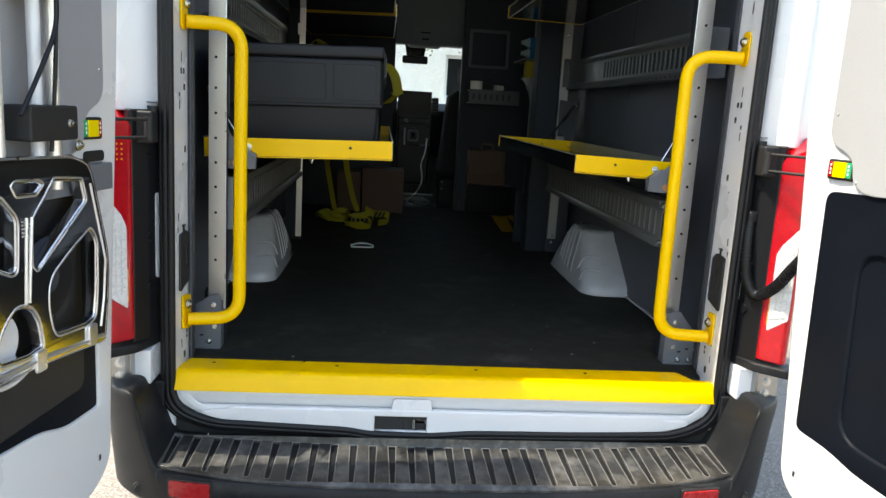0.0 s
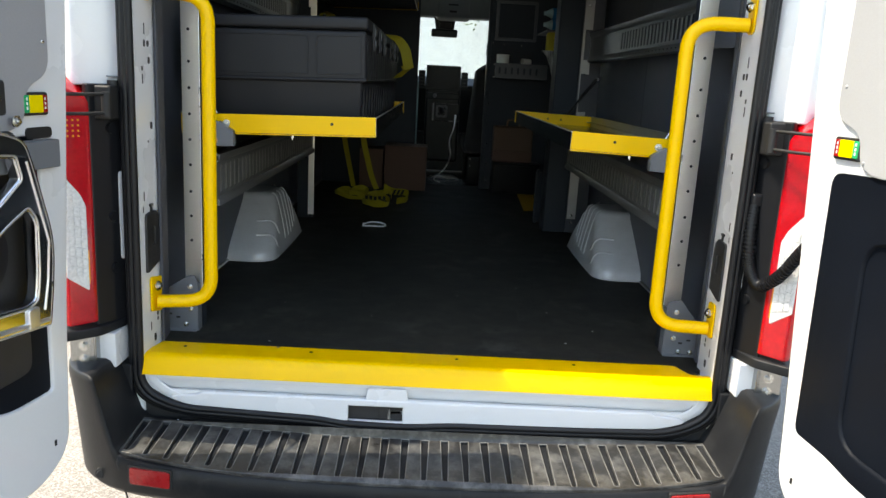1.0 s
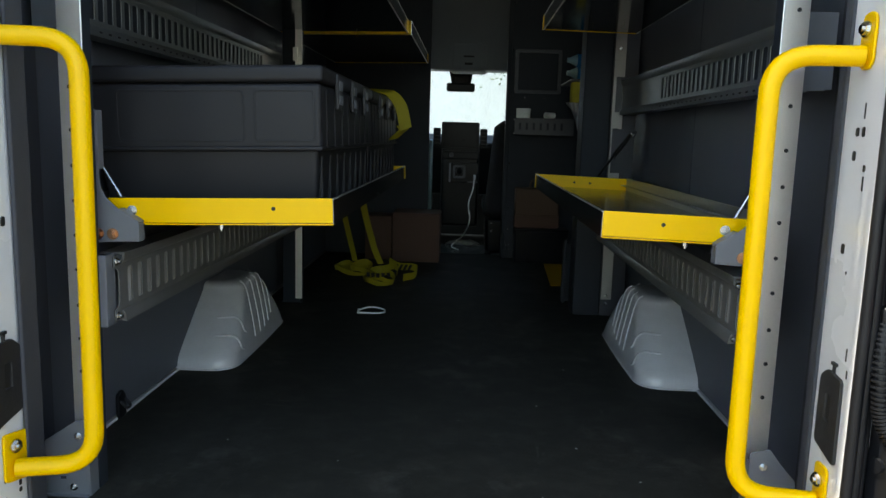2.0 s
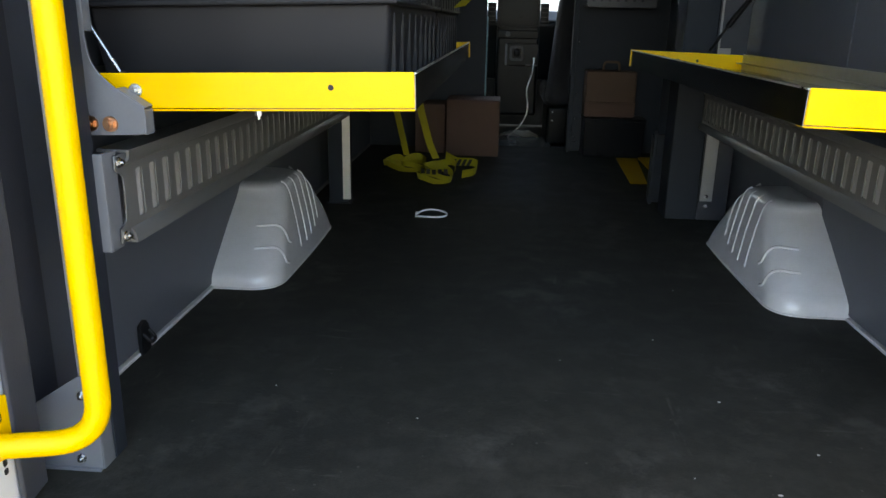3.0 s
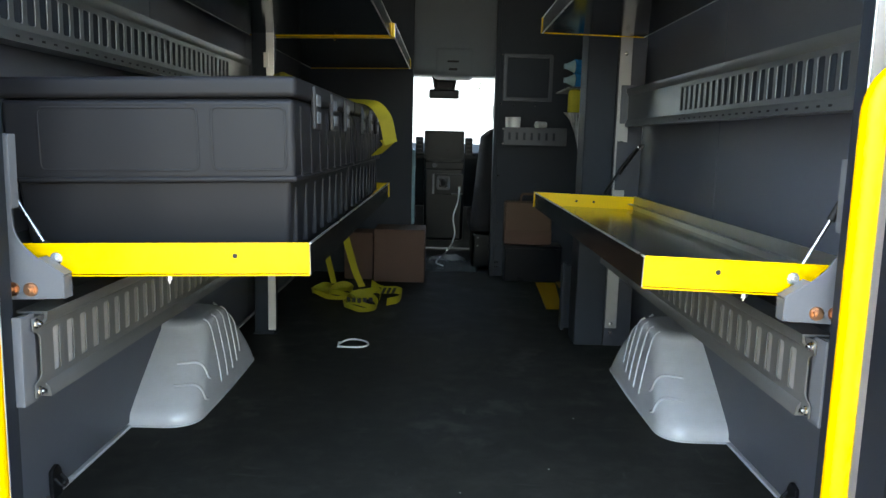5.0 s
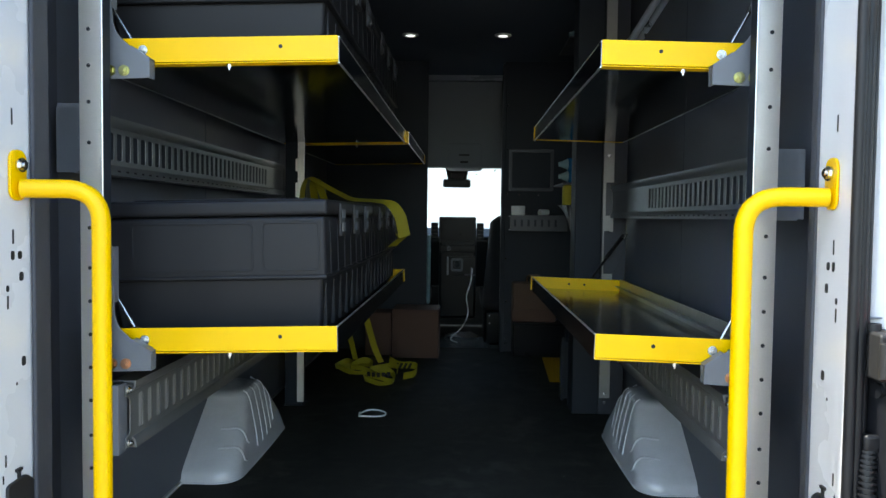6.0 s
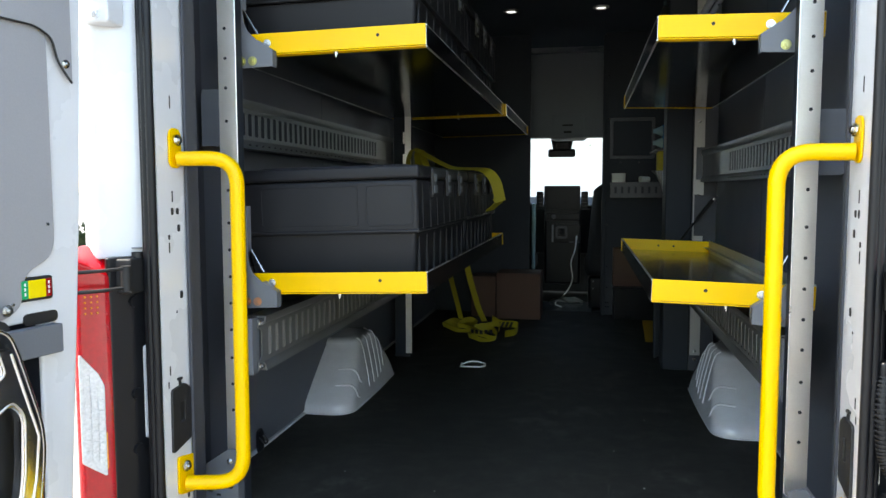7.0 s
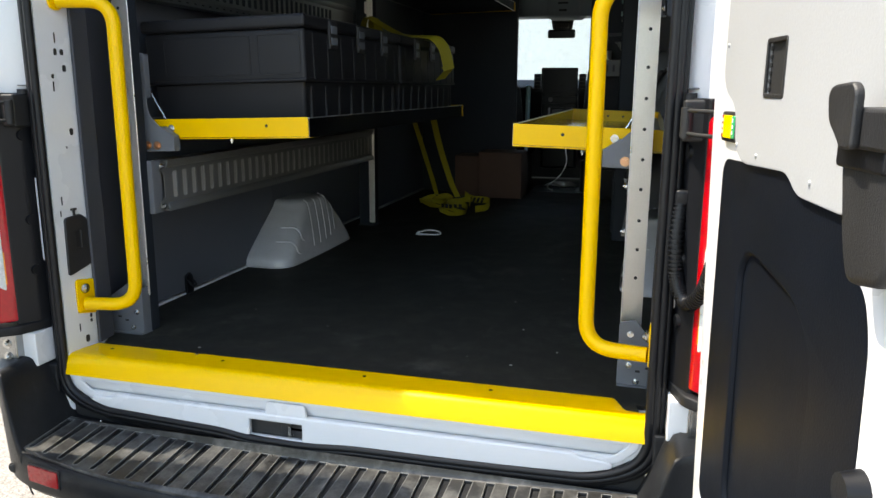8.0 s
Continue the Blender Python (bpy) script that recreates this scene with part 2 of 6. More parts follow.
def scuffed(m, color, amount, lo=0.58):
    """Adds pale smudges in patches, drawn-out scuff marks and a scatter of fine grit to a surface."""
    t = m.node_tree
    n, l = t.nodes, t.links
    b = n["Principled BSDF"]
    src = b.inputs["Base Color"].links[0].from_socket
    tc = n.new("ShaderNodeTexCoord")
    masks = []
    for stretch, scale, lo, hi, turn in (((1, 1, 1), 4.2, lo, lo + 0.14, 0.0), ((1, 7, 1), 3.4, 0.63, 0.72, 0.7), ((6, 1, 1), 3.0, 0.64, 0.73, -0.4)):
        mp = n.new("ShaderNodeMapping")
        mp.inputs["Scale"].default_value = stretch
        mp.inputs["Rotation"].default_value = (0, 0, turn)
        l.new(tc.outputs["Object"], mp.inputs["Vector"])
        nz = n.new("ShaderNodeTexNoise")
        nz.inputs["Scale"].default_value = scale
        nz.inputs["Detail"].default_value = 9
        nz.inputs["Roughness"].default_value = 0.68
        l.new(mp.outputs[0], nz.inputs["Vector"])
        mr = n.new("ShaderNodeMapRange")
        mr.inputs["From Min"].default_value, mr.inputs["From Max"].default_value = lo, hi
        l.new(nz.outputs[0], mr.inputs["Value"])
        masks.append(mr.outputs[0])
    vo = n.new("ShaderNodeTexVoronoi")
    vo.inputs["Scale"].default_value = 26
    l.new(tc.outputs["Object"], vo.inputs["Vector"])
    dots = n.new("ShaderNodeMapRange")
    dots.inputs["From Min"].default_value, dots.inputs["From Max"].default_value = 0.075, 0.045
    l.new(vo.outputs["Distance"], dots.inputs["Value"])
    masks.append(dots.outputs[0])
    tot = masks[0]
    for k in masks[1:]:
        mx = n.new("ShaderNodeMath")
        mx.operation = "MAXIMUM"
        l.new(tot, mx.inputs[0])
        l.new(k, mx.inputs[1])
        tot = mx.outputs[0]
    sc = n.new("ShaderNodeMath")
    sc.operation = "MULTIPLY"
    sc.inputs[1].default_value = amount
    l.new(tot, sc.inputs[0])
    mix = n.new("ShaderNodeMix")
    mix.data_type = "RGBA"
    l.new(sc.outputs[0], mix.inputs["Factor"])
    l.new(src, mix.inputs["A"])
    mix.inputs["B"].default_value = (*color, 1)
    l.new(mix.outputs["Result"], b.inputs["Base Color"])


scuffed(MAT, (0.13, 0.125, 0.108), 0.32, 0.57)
scuffed(BUMPER, (0.10, 0.10, 0.095), 0.16)


# ---- building helpers ----
BASE = {}


def to_mesh(name, bm, shift, material, crease=0.60):
    """The mesh of a bmesh, with corner normals weighted by area, so that flat faces stay flat beside rounded edges."""
    bmesh.ops.recalc_face_normals(bm, faces=bm.faces)
    me = bpy.data.meshes.new(name)
    for v in bm.verts:
        v.co -= shift
    bm.normal_update()
    big = {f: f.normal * f.calc_area() for f in bm.faces}
    normals = []
    for f in bm.faces:
        f.smooth = True
        fn = f.normal
        for lp in f.loops:
            acc = Vector((0, 0, 0))
            for g in lp.vert.link_faces:
                if g.normal.dot(fn) > crease:
                    acc += big[g]
            normals.append(acc.normalized() if acc.length > 1e-14 else fn.copy())
    bm.to_mesh(me)
    bm.free()
    me.materials.append(material)
    me.normals_split_custom_set(normals)
    return me


def thing(name, base, label, category, group="", kind=""):
    """An empty at the base of a thing; its parts are meshes under it."""
    ob = new(name)
    ob.empty_display_size = 0.05
    ob.location = base
    BASE[ob.name] = Vector(base)
    return tagged(ob, label, category, group, kind)


def part(name, bm, material, parent, label=""):
    """One mesh under a thing or under a part."""
    base = BASE[parent.name]
    ob = new(name, to_mesh(name, bm, base, material))
    ob.parent = parent
    BASE[ob.name] = base
    return tagged(ob, label)


def solo(name, bm, material, label, category="", group="", kind=""):
    """A thing of one mesh, its origin at the middle of its foot."""
    lo = Vector([min(v.co[i] for v in bm.verts) for i in range(3)])
    hi = Vector([max(v.co[i] for v in bm.verts) for i in range(3)])
    base = Vector(((lo.x + hi.x) / 2, (lo.y + hi.y) / 2, lo.z))
    ob = new(name, to_mesh(name, bm, base, material))
    ob.location = base
    BASE[ob.name] = base
    return tagged(ob, label, category, group, kind)


def box(x0, x1, y0, y1, z0, z1, bev=0.003, seg=2, bm=None):
    """A block with rounded edges."""
    b = bmesh.new()
    bmesh.ops.create_cube(b, size=1)
    sx, sy, sz = abs(x1 - x0), abs(y1 - y0), abs(z1 - z0)
    for v in b.verts:
        v.co = Vector(((x0 + x1) / 2 + v.co.x * sx, (y0 + y1) / 2 + v.co.y * sy, (z0 + z1) / 2 + v.co.z * sz))
    r = min(bev, sx * 0.45, sy * 0.45, sz * 0.45)
    if r > 0:
        bmesh.ops.bevel(b, geom=b.edges[:], offset=r, segments=seg, profile=0.5, affect="EDGES")
    return join(bm, b) if bm else b


def join(bm, *others):
    for o in others:
        me = bpy.data.meshes.new("tmp")
        o.to_mesh(me)
        o.free()
        bm.from_mesh(me)
        bpy.data.meshes.remove(me)
    return bm


def turned(bm, m):
    bmesh.ops.transform(bm, matrix=m, verts=bm.verts)
    return bm


def rod(p0, p1, r, r2=None, seg=12):
    """A round bar from p0 to p1."""
    p0, p1 = Vector(p0), Vector(p1)
    d = p1 - p0
    b = bmesh.new()
    bmesh.ops.create_cone(b, cap_ends=True, segments=seg, radius1=r, radius2=r if r2 is None else r2, depth=d.length)
    return turned(b, Matrix.Translation((p0 + p1) / 2) @ d.to_track_quat("Z", "Y").to_matrix().to_4x4())


def ball(c, r, sx=1, sy=1, sz=1, seg=12):
    b = bmesh.new()
    bmesh.ops.create_uvsphere(b, u_segments=seg, v_segments=max(6, seg // 2), radius=r)
    return turned(b, Matrix.Translation(c) @ Matrix.Diagonal((sx, sy, sz, 1)))


def from_curve(cu):
    ob = bpy.data.objects.new("tmp", cu)
    me = bpy.data.meshes.new_from_object(ob)
    bm = bmesh.new()
    bm.from_mesh(me)
    bpy.data.objects.remove(ob)
    bpy.data.meshes.remove(me)
    bpy.data.curves.remove(cu)
    bmesh.ops.remove_doubles(bm, verts=bm.verts, dist=1e-5)
    return bm


def plate(outline, holes, thick, m, bev=0.0015):
    """A flat plate from an outline with holes in (u, v), thick along w; m lays it into the world."""
    cu = bpy.data.curves.new("tmp", "CURVE")
    cu.dimensions, cu.fill_mode = "2D", "BOTH"
    cu.extrude = max(thick / 2 - bev, 1e-4)
    cu.bevel_depth, cu.bevel_resolution = bev, 1
    for loop in (outline, *holes):
        s = cu.splines.new("POLY")
        s.points.add(len(loop) - 1)
        for p, (u, v) in zip(s.points, loop):
            p.co = (u, v, 0, 1)
        s.use_cyclic_u = True
    return turned(from_curve(cu), m)


def tube(points, r, cyclic=False, seg=4):
    """A round tube along points."""
    cu = bpy.data.curves.new("tmp", "CURVE")
    cu.dimensions = "3D"
    cu.bevel_depth, cu.bevel_resolution = r, seg
    cu.use_fill_caps = True
    s = cu.splines.new("POLY")
    s.points.add(len(points) - 1)
    for p, q in zip(s.points, points):
        p.co = (*q, 1)
    s.use_cyclic_u = cyclic
    return from_curve(cu)


def rounded(corners, r, n=5):
    """A closed loop of 2D corners with its corners rounded; r is one radius or one for each corner."""
    out = []
    k = len(corners)
    for i in range(k):
        a, b, c = (Vector((*corners[j % k][:2],)) for j in (i - 1, i, i + 1))
        rr = r[i] if isinstance(r, (list, tuple)) else r
        d1, d2 = (a - b), (c - b)
        rr = min(rr, d1.length * 0.49, d2.length * 0.49)
        if rr < 1e-5:
            out.append((b.x, b.y))
            continue
        p, q = b + d1.normalized() * rr, b + d2.normalized() * rr
        for j in range(n + 1):
            t = j / n
            v = p * (1 - t) ** 2 + b * 2 * t * (1 - t) + q * t * t
            out.append((v.x, v.y))
    return out


def bend(points, r, n=7):
    """An open 3D way with its corners rounded."""
    out = [Vector(points[0])]
    for i in range(1, len(points) - 1):
        a, b, c = (Vector(points[j]) for j in (i - 1, i, i + 1))
        d1, d2 = a - b, c - b
        rr = min(r, d1.length * 0.49, d2.length * 0.49)
        p, q = b + d1.normalized() * rr, b + d2.normalized() * rr
        for j in range(n + 1):
            t = j / n
            out.append(p * (1 - t) ** 2 + b * 2 * t * (1 - t) + q * t * t)
    out.append(Vector(points[-1]))
    return out


def rect(u0, u1, v0, v1, r=0.0, n=4):
    return rounded([(u0, v0), (u1, v0), (u1, v1), (u0, v1)], r, n)


def disc(u, v, r, n=10):
    return [(u + r * math.cos(2 * math.pi * i / n), v + r * math.sin(2 * math.pi * i / n)) for i in range(n)]


def axes(o, u, v):
    """The matrix that lays (u, v, w) at o along the directions u and v."""
    u, v = Vector(u).normalized(), Vector(v).normalized()
    w_ = u.cross(v)
    return Matrix(((u.x, v.x, w_.x, o[0]), (u.y, v.y, w_.y, o[1]), (u.z, v.z, w_.z, o[2]), (0, 0, 0, 1)))


def prism(loop, z0, z1, bev=0.004):
    """A plan outline stood up from z0 to z1."""
    return plate(loop, [], z1 - z0, Matrix.Translation((0, 0, (z0 + z1) / 2)), bev)


def ribbon(points, width, side, thick=0.0016):
    """A flat strap along points; side: the direction of its width, one or one for each point."""
    bm = bmesh.new()
    rows = []
    pts = [Vector(p) for p in points]
    for i, p in enumerate(pts):
        s = Vector(side[i] if isinstance(side, list) else side).normalized() * width / 2
        d = (pts[min(i + 1, len(pts) - 1)] - pts[max(i - 1, 0)]).normalized()
        nn = d.cross(s).normalized() * thick / 2
        rows.append([bm.verts.new(p + a * s + b * nn) for a, b in ((-1, -1), (1, -1), (1, 1), (-1, 1))])
    for a, b in zip(rows, rows[1:]):
        for j in range(4):
            bm.faces.new((a[j], a[(j + 1) % 4], b[(j + 1) % 4], b[j]))
    bm.faces.new(rows[0])
    bm.faces.new(rows[-1])
    return bm


def grid_sheet(rows):
    """A sheet through rows of points."""
    bm = bmesh.new()
    vs = [[bm.verts.new(p) for p in row] for row in rows]
    for a, b in zip(vs, vs[1:]):
        for j in range(len(a) - 1):
            bm.faces.new((a[j], a[j + 1], b[j + 1], b[j]))
    return bm


def bolt(o, direction, r=0.009, h=0.007):
    """A hexagon head with its washer."""
    o, d = Vector(o), Vector(direction).normalized()
    b = rod(o - d * 0.002, o + d * 0.0016, r * 1.35, seg=14)
    return join(b, rod(o + d * 0.0012, o + d * h, r, seg=6), rod(o + d * h, o + d * (h + 0.004), r * 0.5, seg=8))


# ---- ground and distance ----
gb = bmesh.new()
bmesh.ops.create_grid(gb, x_segments=8, y_segments=8, size=400)
solo("ground", gb, GROUND, "pale exposed-aggregate concrete parking lot", kind="structure")
tagged(solo("curb", box(-7.3, -7.0, -14, 30, -0.05, 0.15, 0.03), CURBY, "yellow painted concrete curb of the lot"), kind="structure")
solo("parking_line", box(-6.2, -3.4, 3.35, 3.45, -0.01, 0.004, 0), LINEPAINT, "worn white parking line on the concrete", kind="structure")


def building():
    b = thing("building", (0, 16, 0), "pale stucco building facing the lot", "building")
    wins = [rect(1.15, 1.75, 1.75, 2.75), rect(-3.4, -2.2, 1.75, 2.75), rect(4.4, 5.6, 1.75, 2.75)]
    part("wall", plate(rect(-11, 11, -0.1, 6.4), wins, 0.4, axes((0, 16, 0), (1, 0, 0), (0, 0, 1)), 0.01), STUCCO, b)
    part("roof", box(-11.2, 11.2, 15.6, 22, 6.4, 6.7, 0.03), STEELGREY, b, "grey flat roof edge")
    part("side_wall", box(-11, -10.7, 16.2, 22, 0, 6.4, 0.02), STUCCO, b)
    part("side_wall", box(10.7, 11, 16.2, 22, 0, 6.4, 0.02), STUCCO, b)
    for i, (u0, u1) in enumerate(((1.15, 1.75), (-3.4, -2.2), (4.4, 5.6))):
        f = plate(rect(u0, u1, 1.75, 2.75), [rect(u0 + 0.06, u1 - 0.06, 1.81, 2.69)], 0.1, axes((0, 16.05, 0), (1, 0, 0), (0, 0, 1)), 0.006)
        wpart = part("window", f, WHITE, b, "white framed window")
        part("pane", box(u0 + 0.05, u1 - 0.05, 16.07, 16.09, 1.8, 2.7, 0), SCREEN, wpart)
    return b


building()


def tree(x, y, h, spread, seed):
    rnd = random.Random(seed)
    t = thing("tree", (x, y, 0), "leafy green tree beside the pale building", "tree")
    trunk = tube([(x, y, -0.1), (x + 0.05, y, h * 0.3), (x - 0.08, y + 0.05, h * 0.6)], 0.14)
    for k in range(9):
        a = rnd.uniform(0, 6.28)
        z0 = h * rnd.uniform(0.4, 0.6)
        q = Vector((x + math.cos(a) * spread * rnd.uniform(0.5, 0.9), y + math.sin(a) * spread * rnd.uniform(0.5, 0.9), h * rnd.uniform(0.55, 0.95)))
        join(trunk, rod((x, y, z0), q, 0.06, 0.015, 7))
    part("trunk", trunk, BARK, t)
    bm = bmesh.new()
    for k in range(70):
        a, rr = rnd.uniform(0, 6.28), spread * math.sqrt(rnd.random())
        c = Vector((x + math.cos(a) * rr, y + math.sin(a) * rr, h * rnd.uniform(0.59, 1.0)))
        for j in range(34):
            p = c + Vector((rnd.gauss(0, 0.22), rnd.gauss(0, 0.22), rnd.gauss(0, 0.16)))
            d = Vector((rnd.gauss(0, 1), rnd.gauss(0, 1), rnd.gauss(0, 0.6))).normalized()
            s = d.orthogonal().normalized() * rnd.uniform(0.018, 0.03)
            l_ = d * rnd.uniform(0.07, 0.12)
            vs = [bm.verts.new(p), bm.verts.new(p + l_ * 0.5 + s), bm.verts.new(p + l_), bm.verts.new(p + l_ * 0.5 - s)]
            bm.faces.new(vs)
    part("crown", bm, LEAF, t)


tree(2.05, 13.4, 4.9, 1.65, 4)


def shrub(x, y, seed):
    rnd = random.Random(seed)
    bm = bmesh.new()
    for k in range(900):
        d = Vector((rnd.gauss(0, 1), rnd.gauss(0, 1), abs(rnd.gauss(0, 1)))).normalized()
        p = Vector((x, y, 0.12)) + Vector((d.x * 0.7, d.y * 0.9, d.z * 0.85)) * rnd.uniform(0.6, 1.05)
        s = d.orthogonal().normalized() * 0.04
        vs = [bm.verts.new(p - s), bm.verts.new(p + d.cross(s) * 0.9), bm.verts.new(p + s), bm.verts.new(p + d * 0.1)]
        bm.faces.new(vs)
    join(bm, rod((x, y, -0.05), (x, y, 0.6), 0.04))
    solo("shrub", bm, HEDGE, "dark green shrub behind the yellow curb", "shrub", "shrubs behind the curb")


for i, yy in enumerate((3.2, 5.4, 7.4, 9.8)):
    shrub(-8.3, yy, i)

# ---- the van's shell ----
WL, WR = -0.870, 0.895
ZF, ZC = 0.70, 2.72
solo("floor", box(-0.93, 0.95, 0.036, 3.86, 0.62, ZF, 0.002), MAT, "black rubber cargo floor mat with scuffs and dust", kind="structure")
solo("floor_cab", box(-0.95, 0.95, 3.865, 5.6, 0.50, 0.62, 0.004), DASH, "dark cab floor", kind="structure")


def wall(name, x, out, label):
    """Lined side wall of the cargo bay, with pressed seams between its panels."""
    wb = thing(name, (x, 2.0, ZF), label, "", kind="structure")
    cuts = [0.10, 1.32, 2.42, 3.86]
    for a, b in zip(cuts, cuts[1:]):
        part("panel", box(x, x + out * 0.012, a + 0.0006, b - 0.0006, ZF + 0.012, ZC, 0.003), LINER, wb)
    part("skin", box(x + out * 0.02, x + out * 0.10, 0.12, 4.05, 0.55, ZC + 0.05, 0.01), WHITE, wb, "white outer skin")
    # painted ledge that shows between the mat and the panel
    part("ledge", box(x + out * 0.016, x - out * 0.006, 0.30, 3.8, ZF - 0.01, ZF + 0.007, 0.003), ARCH, wb, "grey painted ledge at the floor")
    return wb


wall("wall_left", WL, -1, "dark grey lined side wall of the cargo bay")
wall("wall_right", WR, 1, "dark grey lined side wall of the cargo bay")

cl = box(-1.0, 1.0, -0.02, 4.35, ZC, ZC + 0.09, 0.01)
solo("ceiling", cl, CEIL, "dark lined high roof of the cargo bay", kind="structure")


def rear_frame():
    """White D-pillars, sill and header round the rear opening."""
    f = thing("rear_frame", (0, 0, 0.55), "white painted frame of the rear opening with dark seal", "", kind="structure")
    for s in (-1, 1):
        outer = [(0.796, -0.068), (0.778, 0.035), (0.79, 0.10), (0.875, 0.12), (0.985, 0.30), (1.0, -0.02), (0.972, -0.09), (0.925, -0.118), (0.866, -0.070), (0.834, -0.040), (0.826, -0.066)]
        low = [(0.796, -0.068), (0.778, 0.035), (0.79, 0.10), (0.875, 0.12), (0.985, 0.30), (1.0, -0.0), (0.95, -0.025), (0.834, -0.032), (0.826, -0.066)]
        if s < 0:
            outer[0:3] = [(0.7985, -0.068), (0.7915, 0.072), (0.80, 0.10)]
            low[0:3] = [(0.7985, -0.068), (0.7915, 0.072), (0.80, 0.10)]
        else:
            outer[0:3] = [(0.8085, -0.068), (0.8125, 0.067), (0.82, 0.10)]
            low[0:3] = [(0.8085, -0.068), (0.8125, 0.067), (0.82, 0.10)]
        up = prism(rounded([(s * a, b) for a, b in outer], 0.012, 3), 1.435, 2.78)
        pl = part("pillar", up, WHITE, f)
        part("pillar_foot", prism(rounded([(s * a, b) for a, b in low], 0.010, 3), 0.50, 1.435), WHITE, f)
        # pressed seam across the outer corner
        part("seam", box(s * 0.838, s * 0.862, -0.074, -0.043, 1.458, 1.461, 0.001), STEELGREY, pl)
        # jamb plate with its factory holes
        A, B = (Vector((-0.792, -0.068, 0)), Vector((-0.785, 0.072, 0))) if s < 0 else (Vector((0.802, -0.068, 0)), Vector((0.806, 0.067, 0)))
        wj = (B - A).length
        holes = []
        for v, u, a, b in ((1.82, .06, .0018, .016), (1.585, .06, .0018, .014), (1.548, .058, .005, .009), (1.548, .080, .006, .008), (1.484, .042, .004, .006),
                           (1.457, .042, .0020, .013), (1.505, .084, .0060, .009), (1.334, .088, .0062, .0095), (1.292, .066, .002, .003), (1.147, .03, .0018, .012), (1.112, .022, .0016, .008),
                           (.83, .05, .0018, .012), (.80, .095, .004, .006), (.785, .095, .004, .005), (.775, .05, .0018, .012), (.735, .075, .007, .011), (2.1, .06, .005, .009), (2.2, .075, .005, .009)):
            holes.append(rect(u - a, u + a, v - b, v + b, min(a, b) * 0.9, 3))
        m = axes(A, B - A, (0, 0, 1))
        mi_ = Matrix.Translation((-s * 0.0020, 0, 0)) @ m
        jamb = part("jamb", plate(rect(0, wj, 0.672, 2.66), holes, 0.003, m, 0.0003), WHITE, f)
        # thin black plates added at the holes stand in for their dark insides
        for h in holes:
            part("hole_shade", plate(h, [], 0.0012, mi_, 0.0002), INK, jamb)
        # dark striker cover
        mm = Matrix.Translation((-s * 0.004, 0, 0)) @ m
        cov = part("striker_cover", plate(rounded([(0.028, 0.935), (0.11, 0.955), (0.108, 1.085), (0.085, 1.102), (0.03, 1.096)], 0.008), [rect(0.058, 0.083, 1.005, 1.060, 0.004)], 0.008, mm, 0.002), BLACKPL, jamb, "black plastic striker cover")
        part("recess", plate(rect(0.056, 0.085, 1.003, 1.062), [], 0.002, Matrix.Translation((s * 0.002, 0, 0)) @ mm, 0.0004), INK, cov)
        xt = -0.784 if s < 0 else 0.800
        tee = join(box(xt - 0.003, xt + 0.003, -0.012, 0.006, 1.116, 1.122, 0), box(xt - 0.003, xt + 0.003, -0.005, -0.001, 1.102, 1.118, 0))
        part("clip", tee, INK, jamb)
    part("header", box(-0.95, 0.95, -0.06, 0.10, 2.66, 2.78, 0.02), WHITE, f)
    # sill: upright face with pressed steps at its ends, and the latch pocket cut through
    latch = rect(-0.226, -0.062, 0.540, 0.595, 0.004)
    foot = [(-0.30, 0.553), (-0.23, 0.541), (-0.05, 0.539), (0.06, 0.549), (0.40, 0.552)]
    part("sill_face", plate(rounded([(-0.790, 0.68), (-0.790, 0.625), (-0.70, 0.571), *foot, (0.70, 0.562), (0.797, 0.625), (0.797, 0.68)], [0, .09, .10, .08, .06, .06, .08, .1, .10, .09, 0], 7),
                            [latch, rounded([(-0.742, 0.608), (0.748, 0.608), (0.758, 0.642), (-0.752, 0.642)], 0.008, 3)], 0.012, axes((0, -0.066, 0), (1, 0, 0), (0, 0, 1)), 0.003), WHITE, f)
    part("sill_channel", plate([(-0.071, 0.643), (-0.055, 0.606), (-0.032, 0.604), (-0.032, 0.648), (-0.071, 0.648)], [], 1.54, axes((0.003, 0, 0), (0, 1, 0), (0, 0, 1)), 0.0004), WHITE, f)
    # flat lower lip with stepped ends, and the pressed shelf round the latch
    part("sill_step", plate(rounded([(-0.715, 0.590), (-0.66, 0.573), *foot, (0.66, 0.566), (0.728, 0.586), (0.716, 0.594), (0.650, 0.596), (0.635, 0.6065), (-0.630, 0.6065), (-0.645, 0.596), (-0.70, 0.594)], [.01, .06, .08, .06, .06, .08, .1, .06, .015, .01, .01, .008, .008, .01, .01], 4),
                            [latch], 0.014, axes((0, -0.0755, 0), (1, 0, 0), (0, 0, 1)), 0.0055), WHITE, f)
    part("latch_shelf", plate(rounded([(-0.172, 0.600), (-0.054, 0.600), (-0.061, 0.642), (-0.165, 0.642)], 0.006), [], 0.010, axes((0, -0.0755, 0), (1, 0, 0), (0, 0, 1)), 0.0035), WHITE, f)
    part("sill_corner", plate(rounded([(-0.782, 0.668), (-0.776, 0.636), (-0.735, 0.600), (-0.690, 0.586), (-0.684, 0.596), (-0.728, 0.614), (-0.758, 0.640), (-0.764, 0.668)], 0.010), [], 0.008, axes((0, -0.0725, 0), (1, 0, 0), (0, 0, 1)), 0.004), WHITE, f)
